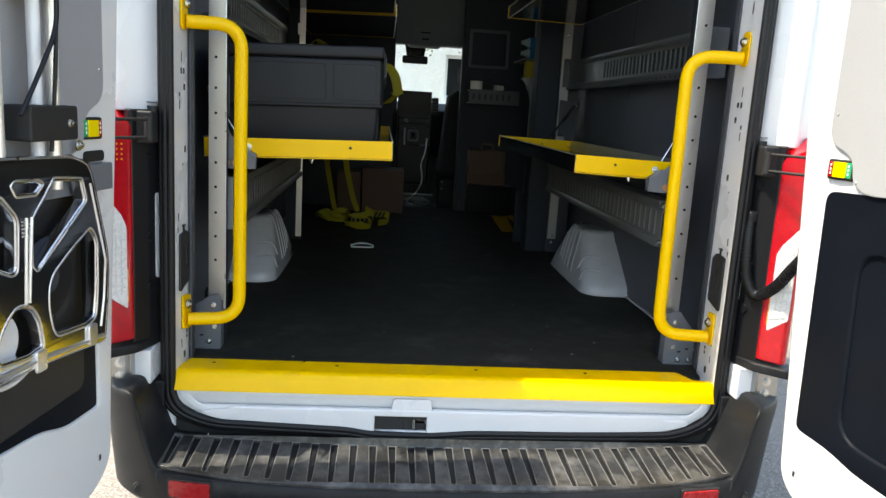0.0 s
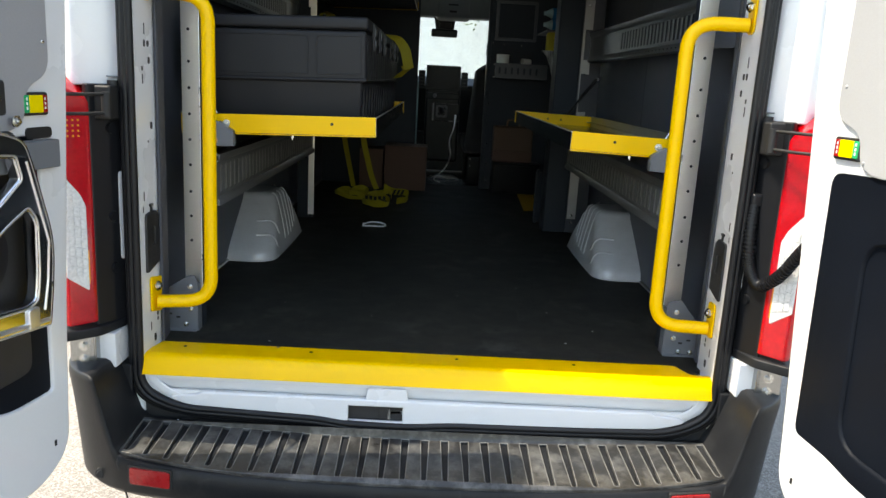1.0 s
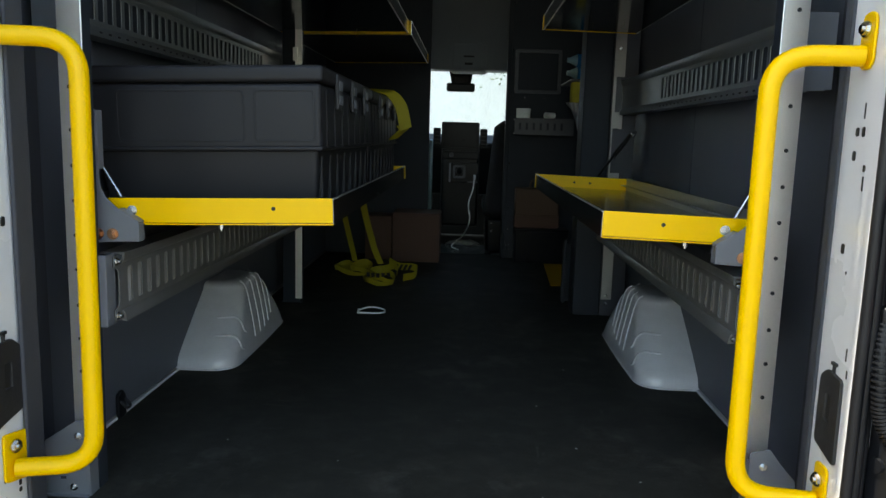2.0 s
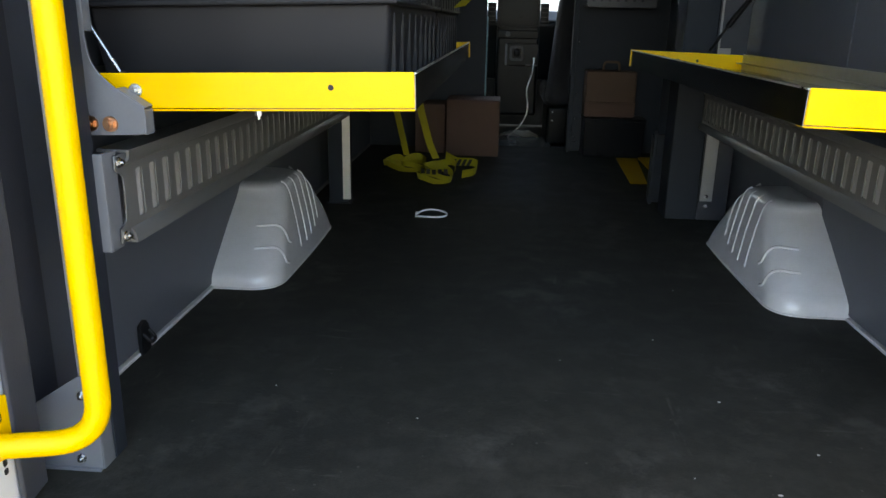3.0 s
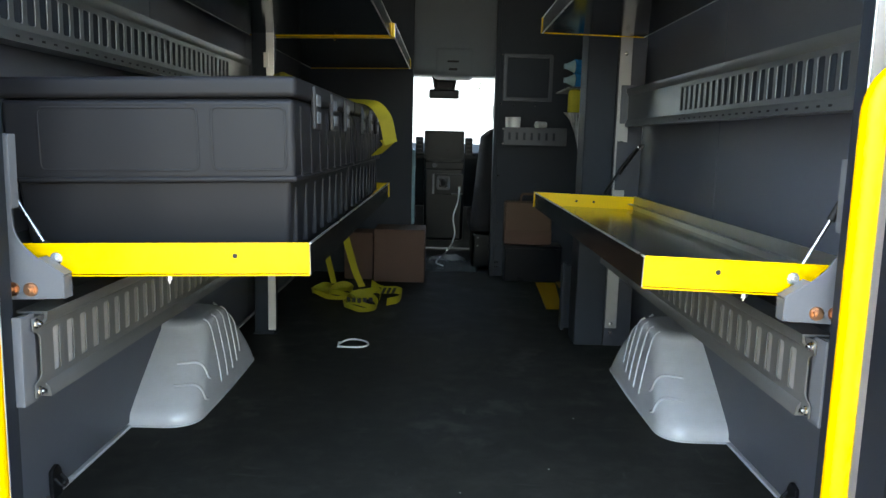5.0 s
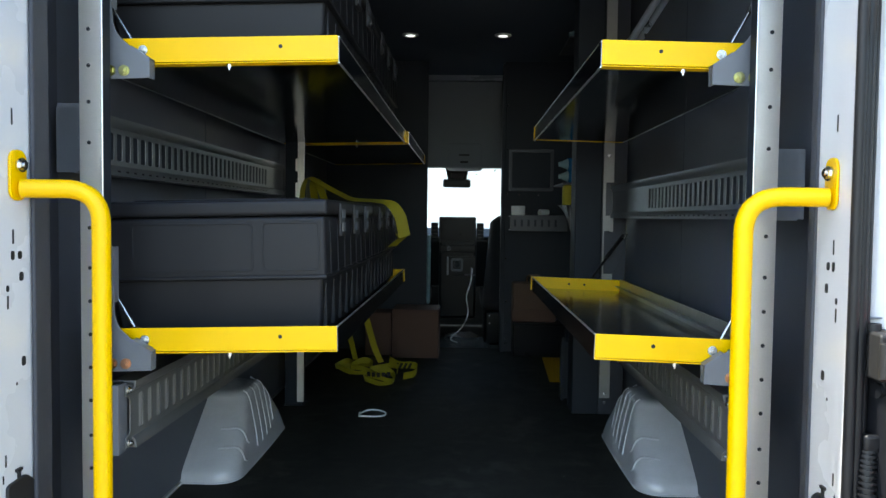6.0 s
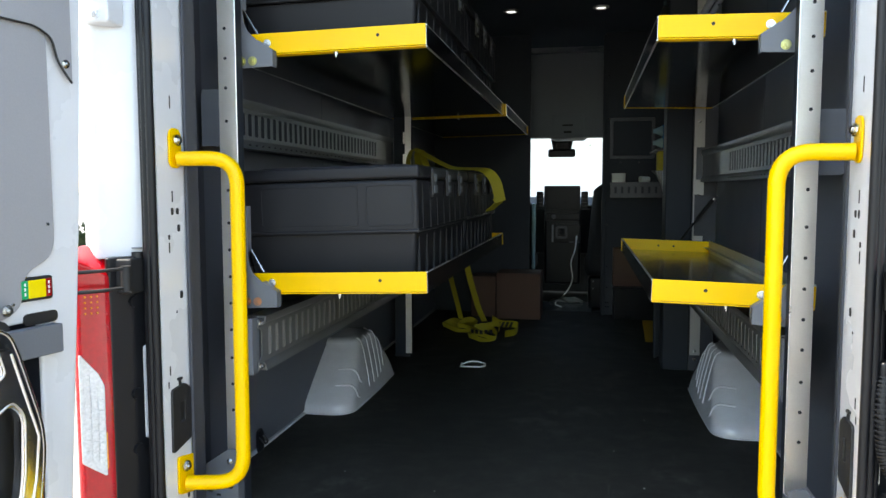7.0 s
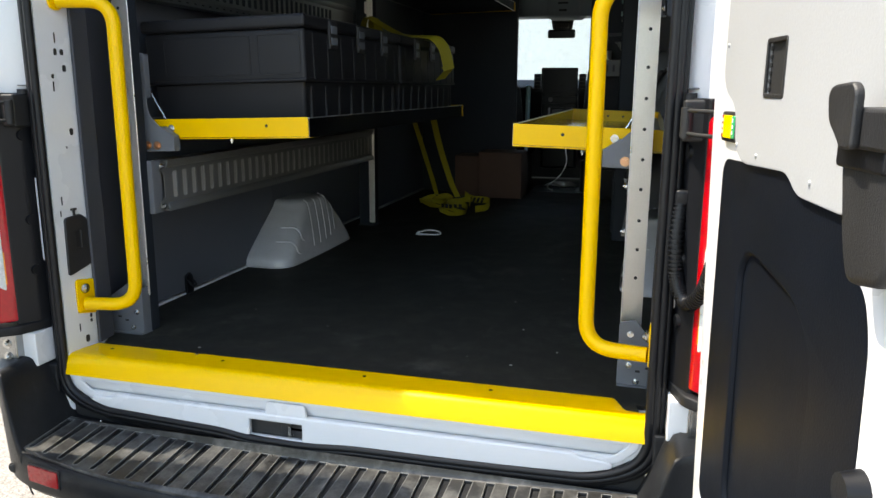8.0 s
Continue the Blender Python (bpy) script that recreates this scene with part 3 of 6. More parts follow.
    part("sill_corner", plate(rounded([(0.790, 0.668), (0.784, 0.636), (0.745, 0.600), (0.700, 0.586), (0.694, 0.596), (0.738, 0.614), (0.768, 0.640), (0.774, 0.668)], 0.010), [], 0.008, axes((0, -0.0725, 0), (1, 0, 0), (0, 0, 1)), 0.004), WHITE, f)
    part("sill_body", box(-0.80, 0.805, -0.03, 0.034, 0.52, 0.690, 0.004), WHITE, f)
    pk = part("latch_pocket", box(-0.230, -0.058, -0.040, -0.032, 0.532, 0.600, 0.002), ARCH, f, "galvanised latch pocket in the sill")
    part("striker", join(tube([(-0.105, -0.060, 0.552), (-0.105, -0.076, 0.553), (-0.105, -0.076, 0.578), (-0.105, -0.060, 0.580)], 0.004), box(-0.15, -0.09, -0.055, -0.04, 0.542, 0.556, 0.002), box(-0.11, -0.066, -0.062, -0.04, 0.562, 0.572, 0.002)), ZINC, pk, "bright door striker bar")
    part("tab", box(-0.137, -0.068, -0.062, -0.041, 0.540, 0.588, 0.004), BLACKPL, pk)
    # rubber seal: three beads round the opening
    for off, r, yy in ((0.0, 0.0105, -0.079), (0.0140, 0.0100, -0.077), (0.0255, 0.0085, -0.070)):
        a, c, d = -0.799 - off, 0.807 + off, 0.006 + off * 0.9
        loop = rounded([(a, 2.68 + off), (a, 0.618 - d), (-0.70, 0.569 - d), *[(u, v - d) for u, v in foot], (0.70, 0.560 - d), (c, 0.618 - d), (c, 2.68 + off)],
                       [.12, .10, .10, .08, .06, .06, .08, .1, .10, .10, .12], 7)
        part("seal_bead", tube([(u, yy, v) for u, v in loop], r, True, 3), RUBBER, f, "black rubber door seal")


rear_frame()


def sill_cover():
    t = thing("sill_cover", (0, -0.03, 0.70), "yellow powder-coated step cover over the rear sill", "sill cover")
    plan = rounded([(-0.775, 0.034), (0.722, 0.034), (0.750, -0.034), (0.803, -0.038), (0.803, -0.052), (-0.795, -0.052)], [.004, .01, .01, .004, 0, 0], 3)
    part("tread", prism(plan, 0.7045, 0.7125, 0.0015), YELLOW, t)
    prof = [(-0.051, 0.7122), (-0.063, 0.7105), (-0.074, 0.702), (-0.0805, 0.688), (-0.087, 0.658), (-0.083, 0.656), (-0.0765, 0.686), (-0.071, 0.698), (-0.062, 0.7062), (-0.051, 0.7078)]
    part("nosing", plate(prof, [], 1.598, axes((0.004, 0, 0), (0, 1, 0), (0, 0, 1)), 0.0004), YELLOW, t)
    for x, y in ((-0.70, 0.0), (-0.34, 0.0), (0.08, 0.0), (0.42, 0.0), (-0.44, 0.028)):
        part("screw", rod((x, y, 0.711), (x, y, 0.7135), 0.005, seg=10), INK if y < 0.02 else ZINC, t)
    # torn end of the mat that shows beside the notch
    solo("mat_flap", prism([(0.722, 0.034), (0.748, -0.031), (0.786, -0.034), (0.772, 0.034)], 0.692, 0.7055, 0.001), MAT, "black rubber mat end beside the notched cover", "mat")


sill_cover()


# ---- bumper, lamps and body trim ----
def bumper():
    t = thing("bumper", (0, -0.2, 0.34), "weathered black plastic rear bumper with ribbed step", "bumper")
    xs = [-0.985 + 1.97 * i / 140 for i in range(141)]
    rows = []

    def ss(a, b, v):
        k = min(1, max(0, (v - a) / (b - a)))
        return k * k * (3 - 2 * k)

    def outer(x):
        return -0.030 - 0.290 * max(0.0, 1 - min(1, abs(x) / 0.987) ** 5) ** 0.42

    def step_z(x, y):
        """Height of the step's skin."""
        return 0.482 + 0.024 * min(abs(x) / 0.78, 1) ** 2 + 0.016 * (y + 0.295) / 0.235

    for x in xs:
        ax = abs(x)
        yo = outer(x)
        up = ss(0.780, 0.868, ax)
        arc = 0.024 * min(ax / 0.78, 1) ** 2
        zt = 0.482 + arc + 0.205 * up
        zi = 0.498 + arc + 0.200 * up
        yi = max(min(-0.060 + 0.03 * up, yo + 0.24), yo + 0.004)
        lip = 0.010
        tuck = ss(0.70, 0.985, ax)
        rows.append([(x * (1 - 0.045 * tuck), yo + 0.05, 0.395), (x * (1 - 0.038 * tuck), yo + 0.014, 0.402), (x * (1 - 0.030 * tuck), yo, 0.420), (x * (1 - 0.012 * tuck), yo - 0.002, zt - 0.035 - 0.06 * up), (x, yo, zt - 0.022), (x, yo + lip * 0.35, zt - 0.006), (x, yo + lip, zt),
                     (x, yo * 0.66 + yi * 0.34, zt * 0.66 + zi * 0.34), (x, yo * 0.33 + yi * 0.67, zt * 0.33 + zi * 0.67), (x, yi, zi), (x, yi, zi - 0.06), (x * (1 - 0.045 * tuck), yo + 0.05, 0.400)])
    part("shell", grid_sheet(rows), BUMPER, t)
    # step skin with tapering grooves pressed into it, wide towards the van and pointed at the edge
    ya, yb = -0.086, -0.314
    xe = 0.796
    edge = [(-xe + 2 * xe * i / 80, yb + 0.058 * (abs(-1 + i / 40) ** 4)) for i in range(81)]
    back = [(xe - 2 * xe * i / 80, ya) for i in range(81)]
    cuts = []
    for i in range(29):
        x = -0.777 + 0.0555 * i
        tip = yb + 0.010 + 0.056 * abs(x / xe) ** 4
        cuts.append(rounded([(x - 0.0118, ya - 0.012), (x + 0.0118, ya - 0.012), (x + 0.0072, tip), (x - 0.0072, tip)], [.003, .003, .0066, .0066], 4))
    skin = plate(edge + back, cuts, 0.010, Matrix.Identity(4), 0.0016)
    for v in skin.verts:
        v.co.z += step_z(v.co.x, v.co.y) + 0.0035
    part("step_skin", skin, STEPPL, t, "worn ribbed step skin")
    # thin pale tubes paint the highlight round each groove
    for c in cuts:
        part("groove_rim", tube([(u, v, step_z(u, v) + 0.0082) for u, v in c], 0.0013, True, 1), RIBEDGE, t)
    for s in (-1, 1):
        x0, x1 = (-0.750, -0.645) if s < 0 else (0.638, 0.742)
        for nm, g, m_, d in (("reflector_frame", 0.005, INK, 0.0035), ("reflector", 0.0, REDREF, 0.0065)):
            b = plate(rect(x0 - g, x1 + g, 0.446 - g, 0.487 + g, 0.005), [], 0.012, axes((0, 0, 0), (1, 0, 0), (0, 0, 1)), 0.002)
            for v in b.verts:
                v.co.y += outer(v.co.x) - d + 0.005
            part(nm, b, m_, t, "red bumper reflector" if g == 0 else "")
        yp = outer(0.846)
        part("plug", join(rod((s * 0.845, yp + 0.02, 0.445), (s * 0.842, yp + 0.003, 0.445), 0.015, seg=20), rod((s * 0.846, yp + 0.01, 0.445), (s * 0.841, yp + 0.001, 0.445), 0.0105, seg=20)), BLACKPL, t)
        yj = outer(0.790)
        part("joint", tube([(s * 0.768, yj + 0.006, 0.388), (s * 0.775, yj - 0.001, 0.43), (s * 0.788, yj - 0.001, 0.49), (s * 0.790, yj + 0.006, 0.507), (s * 0.785, yj + 0.04, 0.514)], 0.0022), INK, t)
    for x in (-0.70, -0.33, 0.02, 0.33, 0.66):
        part("rivet", ball((x, -0.074, step_z(x, -0.074) + 0.003), 0.005, seg=8), ZINC, t)
    for s in (-1, 1):
        part("apron_end", box(s * 0.818, s * 0.905, -0.092, -0.045, 0.43, 0.685, 0.006), BUMPER, t)
    part("apron", box(-0.90, 0.90, -0.060, -0.036, 0.42, 0.60, 0.004), BLACKPL, t, "black panel behind the step")
    # drop step under the bumper
    st = thing("drop_step", (-0.35, -0.38, 0.28), "black studded steel drop step hung under the bumper", "step")
    part("tread_plate", box(-0.785, 0.42, -0.52, -0.335, 0.385, 0.402, 0.004), DARKSTEEL, st)
    for i in range(14):
        for j in range(3):
            part("stud", rod((-0.75 + i * 0.088, -0.49 + j * 0.06, 0.401), (-0.75 + i * 0.088, -0.49 + j * 0.06, 0.407), 0.011, 0.008, 8), DARKSTEEL, st)
    for x in (-0.47, 0.36):
        part("hanger", box(x - 0.015, x + 0.015, -0.50, -0.32, 0.36, 0.385, 0.003), DARKSTEEL, st)
        part("arm", box(x - 0.015, x + 0.015, -0.32, 0.30, 0.355, 0.374, 0.003), DARKSTEEL, st)


bumper()


def tail_lamp(s):
    side = "tail lamp with clear reversing section on the white van corner"
    t = thing("tail_lamp", (s * 0.92, -0.15, 0.83), "red " + side, "tail lamp", "pair of tail lamps")
    loop = rounded([(s * a, b) for a, b in ((0.955, -0.050), (0.960, -0.125), (0.944, -0.182), (0.930, -0.188), (0.886, -0.138), (0.880, -0.09), (0.885, -0.05))], 0.010, 4)
    b = prism(loop, 0.822, 1.425, 0.006)
    for v in b.verts:
        if v.co.z > 1.3:
            v.co.z += (abs(v.co.x) - 0.912) * 0.85
    lens = part("red_lens", b, REDLENS, t)
    A, B = Vector((s * 0.931, -0.1885, 0)), Vector((s * 0.8865, -0.1385, 0))
    nrm = Vector((-s * (B.y - A.y), s * (B.x - A.x), 0)).normalized()
    if nrm.y > 0:
        nrm = -nrm
    m = axes(A + nrm * 0.0045, B - A, (0, 0, 1))
    wd = (B - A).length
    part("clear_lens", plate(rounded([(-0.002, 0.955), (wd * 0.74, 0.915), (wd * 0.74, 1.135), (wd * 0.55, 1.165), (-0.002, 1.215)], 0.004), [], 0.006, m, 0.002), CLEARLENS, lens, "clear faceted reversing lens")
    part("amber_strip", plate(rect(wd * 0.76, wd * 0.80, 0.93, 1.02, 0.002), [], 0.004, m, 0.001), AMBER, lens)
    mf = m if m.to_3x3().col[2].dot(nrm) > 0 else m @ Matrix.Diagonal((1, 1, -1, 1))
    for a in range(3):
        for b in range(9):
            u = 0.004 + a * wd * 0.235
            v = 0.962 + b * 0.026 - u * 0.35
            if v + 0.023 > 1.205 - 0.09 * (u + wd * 0.21) / wd or (v > 1.10 and u > wd * 0.40):
                continue
            q = box(u, u + wd * 0.21, v, v + 0.023, 0.0, 0.003, 0.0012, 1)
            part("facet", turned(q, mf @ Matrix.Translation((0, 0, 0.0025 + 0.0006 * ((a * 3 + b) % 3)))), CLEARLENS, lens)
    for a in range(3 if s < 0 else 0):
        for b in range(4):
            part("lamp_bead", ball(mf @ Vector((wd * (0.22 + 0.20 * a), 1.312 + 0.013 * b, 0.003)), 0.0028, seg=6), AMBER, lens)
    for k, v in enumerate((0.86, 0.885, 1.245, 1.275, 1.305, 1.335, 1.362)):
        part("lens_ridge", plate(rect(0.002, wd * 0.97, v, v + 0.0045, 0.001), [], 0.003, m, 0.001), REDLENS, lens)
    # black filler trim between lamp and seal, its ledge and the bracket below
    tr = thing("lamp_trim", (s * 0.86, -0.1, 0.80), "black plastic filler trim beside the tail lamp", "trim", "tail lamp trims")
    part("filler", prism(rounded([(s * a, b) for a, b in ((0.884, -0.138), (0.856, -0.090), (0.838, -0.036), (0.90, -0.030), (0.90, -0.12))], 0.006), 0.79, 1.44, 0.004), RUBBER, tr)
    part("ledge", prism(rounded([(s * a, b) for a, b in ((0.975, -0.15), (0.945, -0.215), (0.872, -0.150), (0.838, -0.036), (0.95, -0.03))], 0.012), 0.787, 0.814, 0.005), BUMPER, tr)
    for z in (0.96, 1.10, 1.33):
        part("plug", rod((s * 0.860, -0.085, z), (s * 0.846, -0.089, z), 0.016, 0.014, 12), RUBBER, tr)
    part("label_strip", plate(rect(0.0, 0.026, 0.980, 1.215, 0.009), [], 0.006, axes((s * 0.8455, -0.066, 0), (-s * 0.33, 1, 0), (0, 0, 1)), 0.001), WHITE, tr, "white painted gap beside the trim")
    br = thing("body_bracket", (s * 0.9, -0.1, 0.70), "bare galvanised body bracket below the tail lamp", "bracket", "body brackets")
    bk = box(s * 0.843, s * 0.935, -0.128, -0.030, 0.69, 0.787, 0.004)
    part("web", bk, WHITE, br)
    part("flange", join(box(s * 0.890, s * 0.955, -0.150, -0.129, 0.695, 0.786, 0.003), box(s * 0.885, s * 0.892, -0.152, -0.125, 0.69, 0.787, 0.002)), GALV, br)
    for z in (0.72, 0.757):
        part("bolt", bolt((s * 0.918, -0.150, z), (0, -1, 0), 0.010), ZINC, br)


tail_lamp(-1)
tail_lamp(1)


# ---- rear doors ----
SPLAY = radians(10)


def door_frame(s, d):
    """The pose of a door's plane: u runs from hinge to lock edge, v up; d: metres towards the opening."""
    u = Vector((s * math.sin(SPLAY), -math.cos(SPLAY), 0))
    inw = Vector((-s * math.cos(SPLAY), -math.sin(SPLAY), 0))
    return axes(Vector((s * 0.893, -0.268 if s < 0 else -0.290, 0)) + inw * d, u, (0, 0, 1))


def door_point(s, u, v, d):
    return door_frame(s, d) @ Vector((u, v, 0))


def rear_door(s, panel, label):
    t = thing("rear_door", door_point(s, 0.4, 0.5, -0.03), label, "van door", "pair of rear doors")
    W = 0.86
    out = rounded([(0.040, 0.55), (0.13, 0.50), (W, 0.50), (W, 2.64), *([(-0.075, 2.64), (-0.040, 1.70), (-0.008, 1.25), (0.022, 0.90)] if s < 0 else [(-0.10, 2.64), (-0.062, 1.70), (-0.022, 1.25), (0.012, 0.90)])], [.05, .10, .08, .10, .08, .3, .3, .3])
    low = [(0.075, 0.712), (0.22, 0.712), (0.30, 0.74), (0.76, 0.77), (0.785, 1.325), (0.075, 1.332)] if s < 0 else [(0.070, 0.708), (0.19, 0.700), (0.27, 0.68), (0.632, 0.66), (0.642, 1.0), (0.634, 1.20), (0.612, 1.248), (0.570, 1.262), (0.558, 1.352), (0.055, 1.338)]
    low = rounded(low, [.02, .06, .06, .05, .07, .035] if s < 0 else [.02, .06, .06, .05, .3, .03, .03, .03, .03, .03])
    shell = part("shell", plate(out, [], 0.050, door_frame(s, -0.036), 0.010), WHITE, t)
    part("rim", plate(out, [low], 0.018, door_frame(s, -0.002), 0.006), WHITE, t)
    part("lower_trim", plate([(u, v) for u, v in low], [], 0.010, door_frame(s, -0.006), 0.002), DOORBLK, t, "black moulded lower door trim")
    # pressed fields of the lower trim
    if s < 0:
        part("pressed_field", plate(rounded([(0.30, 0.90), (0.70, 0.86), (0.72, 1.20), (0.33, 1.22)], 0.05), [], 0.016, door_frame(s, -0.001), 0.007), DOORBLK, shell)
    else:
        # deep pocket: a broad frame stands proud round a recessed field
        part("pressed_field", plate(low, [rounded([(0.20, 0.735), (0.50, 0.725), (0.505, 1.13), (0.44, 1.19), (0.18, 1.225)], [.08, .08, .09, .07, .09])], 0.016, door_frame(s, 0.000), 0.0078), DOORBLK, shell)
    if s < 0:
        up = rounded([(0.045, 2.52), (0.78, 2.52), (0.80, 1.27), (0.60, 1.275), (0.53, 1.335), (0.17, 1.342), (0.132, 1.362), (0.122, 1.432), (0.045, 1.462)], [.03, .03, .04, .05, .05, .02, .03, .035, .04], 6)
    else:
        up = rounded([(0.045, 2.52), (0.78, 2.52), (0.80, 1.415), (0.60, 1.412), (0.565, 1.322), (0.418, 1.325), (0.378, 1.351), (0.185, 1.344), (0.140, 1.366), (0.128, 1.432), (0.045, 1.462)], [.03, .03, .02, .02, .02, .03, .025, .03, .02, .035, .04], 6)
    board = part("upper_panel", plate(up, [rect(0.262, 0.336, 1.449, 1.525, 0.006)] if s > 0 else [], 0.008, door_frame(s, 0.0115), 0.0015), panel, t, "grey composite upper door panel")
    for u, v in ((0.06, 1.53), (0.06, 1.95), (0.150, 1.37), (0.25, 1.36), (0.46, 1.345), (0.74, 1.31), (0.74, 1.9), (0.06, 2.35)):
        a, b = door_point(s, u, v, 0.015), door_point(s, u, v, 0.018)
        part("screw", rod(a, b, 0.0045, 0.003, 10), panel if s > 0 else ZINC, board)
    # marker lamp: black housing, yellow middle, red and green ends
    hs = part("marker_lamp", plate(rect(0.0540, 0.1320, 1.373, 1.419, 0.005), [], 0.010, door_frame(s, 0.010), 0.002), INK, t, "marker plate with yellow, red and green fields")
    part("yellow_field", plate(rect(0.0730, 0.1130, 1.378, 1.414, 0.002), [], 0.004, door_frame(s, 0.0165), 0.001), YELREF, hs)
    part("red_field", plate(rect(0.0575, 0.0710, 1.378, 1.414, 0.002), [], 0.003, door_frame(s, 0.0155), 0.001), REDREF, hs)
    part("green_field", plate(rect(0.1150, 0.1285, 1.378, 1.414, 0.002), [], 0.003, door_frame(s, 0.0155), 0.001), GREENREF, hs)
    for k in range(3):
        part("print_bar", plate(rect(0.1200, 0.1235, 1.384 + k * 0.010, 1.390 + k * 0.010), [], 0.001, door_frame(s, 0.0172), 0.0002), ZIP, hs)
        part("print_bar", plate(rect(0.0625, 0.0660, 1.384 + k * 0.010, 1.390 + k * 0.010), [], 0.001, door_frame(s, 0.0172), 0.0002), ZIP, hs)
    part("drain_hole", plate(rect(0.082, 0.090, 0.575, 0.590, 0.002), [], 0.002, door_frame(s, 0.0068), 0.0004), INK, t)
    # hinge straps and their carrier
    for z0 in (1.392,):
        hg = part("hinge", join(box(s * 0.832, s * 0.880, -0.125, -0.036, z0 - 0.040, z0 + 0.045, 0.006), rod((s * 0.838, -0.135, z0 - 0.03), (s * 0.838, -0.135, z0 + 0.03), 0.012)), INK, t, "black door hinge")
        for dz in (-0.022, 0.024):
            part("hinge_strap", tube([(s * 0.838, -0.135, z0 + dz), (s * 0.860, -0.20, z0 + dz), door_point(s, 0.0, z0 + dz, -0.02)], 0.0042), INK, hg)
        part("hinge_pin", rod((s * 0.846, -0.075, z0 + 0.045), (s * 0.846, -0.075, z0 + 0.058), 0.013), INK, hg)
        for dz in (-0.055, 0.045):
            part("hinge_foot", plate(rect(-0.012, 0.012, z0 + dz - 0.014, z0 + dz + 0.022, 0.003), [], 0.03, door_frame(s, -0.012), 0.003), INK, hg)
    hg2 = part("hinge", join(box(s * 0.856, s * 0.93, -0.145, -0.08, 1.99, 2.07, 0.006)), WHITE, t, "white painted upper hinge")
    for z in (2.01, 2.05):
        part("bolt", bolt((s * 0.89, -0.145, z), (0, -1, 0), 0.010), WHITE, hg2)
    return t


dl = rear_door(-1, DOORPAN_L, "open white rear door with grey board, carrying a folded hand truck")
dr = rear_door(1, DOORPAN_R, "open white rear door with grey board, coloured lighter as in sunlight")
upper = part("upper_board", plate(rounded([(-0.012, 2.06), (-0.012, 1.835), (0.020, 1.875), (0.035, 1.925), (0.075, 1.942), (0.62, 1.945), (0.62, 2.06)], [.004, .01, .02, .02, .02, .01, .004]), [], 0.006, door_frame(-1, 0.021), 0.002), DOORPAN_L, dl, "grey upper board with a curved lower edge")
part("edge_gasket", tube(bend([door_point(-1, u, v, 0.0215) for u, v in ((-0.014, 1.834), (0.020, 1.873), (0.035, 1.923), (0.075, 1.940), (0.62, 1.943))], 0.015), 0.0028, False, 2), INK, upper)
for u, v in ((-0.002, 1.872), (-0.004, 2.036)):
    part("bolt", bolt(door_point(-1, u + 0.006, v, 0.024), door_frame(-1, 0.0).to_3x3() @ Vector((0, 0, 1)) * (1 if (door_point(-1, 0, 0, 1) - door_point(-1, 0, 0, 0)).dot(door_frame(-1, 0.0).to_3x3() @ Vector((0, 0, 1))) > 0 else -1), 0.007, 0.005), ZINC, upper)
part("handle_slot", plate(rect(0.259, 0.339, 1.446, 1.528, 0.007), [rect(0.2635, 0.3345, 1.4505, 1.5235, 0.005)], 0.004, door_frame(1, 0.0150), 0.001), BLACKPL, dr, "black pull-handle frame")
sb = part("slot_back", plate(rect(0.262, 0.336, 1.449, 1.525), [], 0.003, door_frame(1, 0.0088), 0.0005), INK, dr, "dark recess of the pull handle")
for k in range(6):
    part("slot_tooth", plate(rect(0.265, 0.270, 1.455 + k * 0.0115, 1.460 + k * 0.0115, 0.001), [], 0.003, door_frame(1, 0.0115), 0.0008), BLACKPL, sb)
lh = part("lock_handle", plate(rounded([(0.612, 1.384), (0.630, 1.310), (0.648, 1.274), (0.705, 1.284), (0.718, 1.30), (0.700, 1.384)], [.006, .02, .012, .01, .02, .006]), [], 0.034, door_frame(1, 0.027), 0.008), BLACKPL, dr, "black lock handle housing")
part("lock_grip", plate(rounded([(0.648, 1.404), (0.636, 1.415), (0.617, 1.428), (0.612, 1.453), (0.620, 1.459), (0.660, 1.462), (0.668, 1.455), (0.668, 1.404)], [.004, .008, .010, .005, .006, .004, .004, .004]), [], 0.010, door_frame(1, 0.060), 0.003), BLACKPL, lh)
part("lock_arm", plate(rect(0.640, 0.82, 1.406, 1.437, 0.005), [], 0.040, door_frame(1, 0.036), 0.004), BLACKPL, lh)
part("lock_cap", plate(rect(0.610, 0.706, 1.384, 1.403, 0.003), [], 0.036, door_frame(1, 0.032), 0.003), RUBBER, lh)
part("door_buffer", rod(door_point(1, 0.66, 1.045, 0.0), door_point(1, 0.66, 1.045, 0.03), 0.026, 0.020, 16), RUBBER, dr)


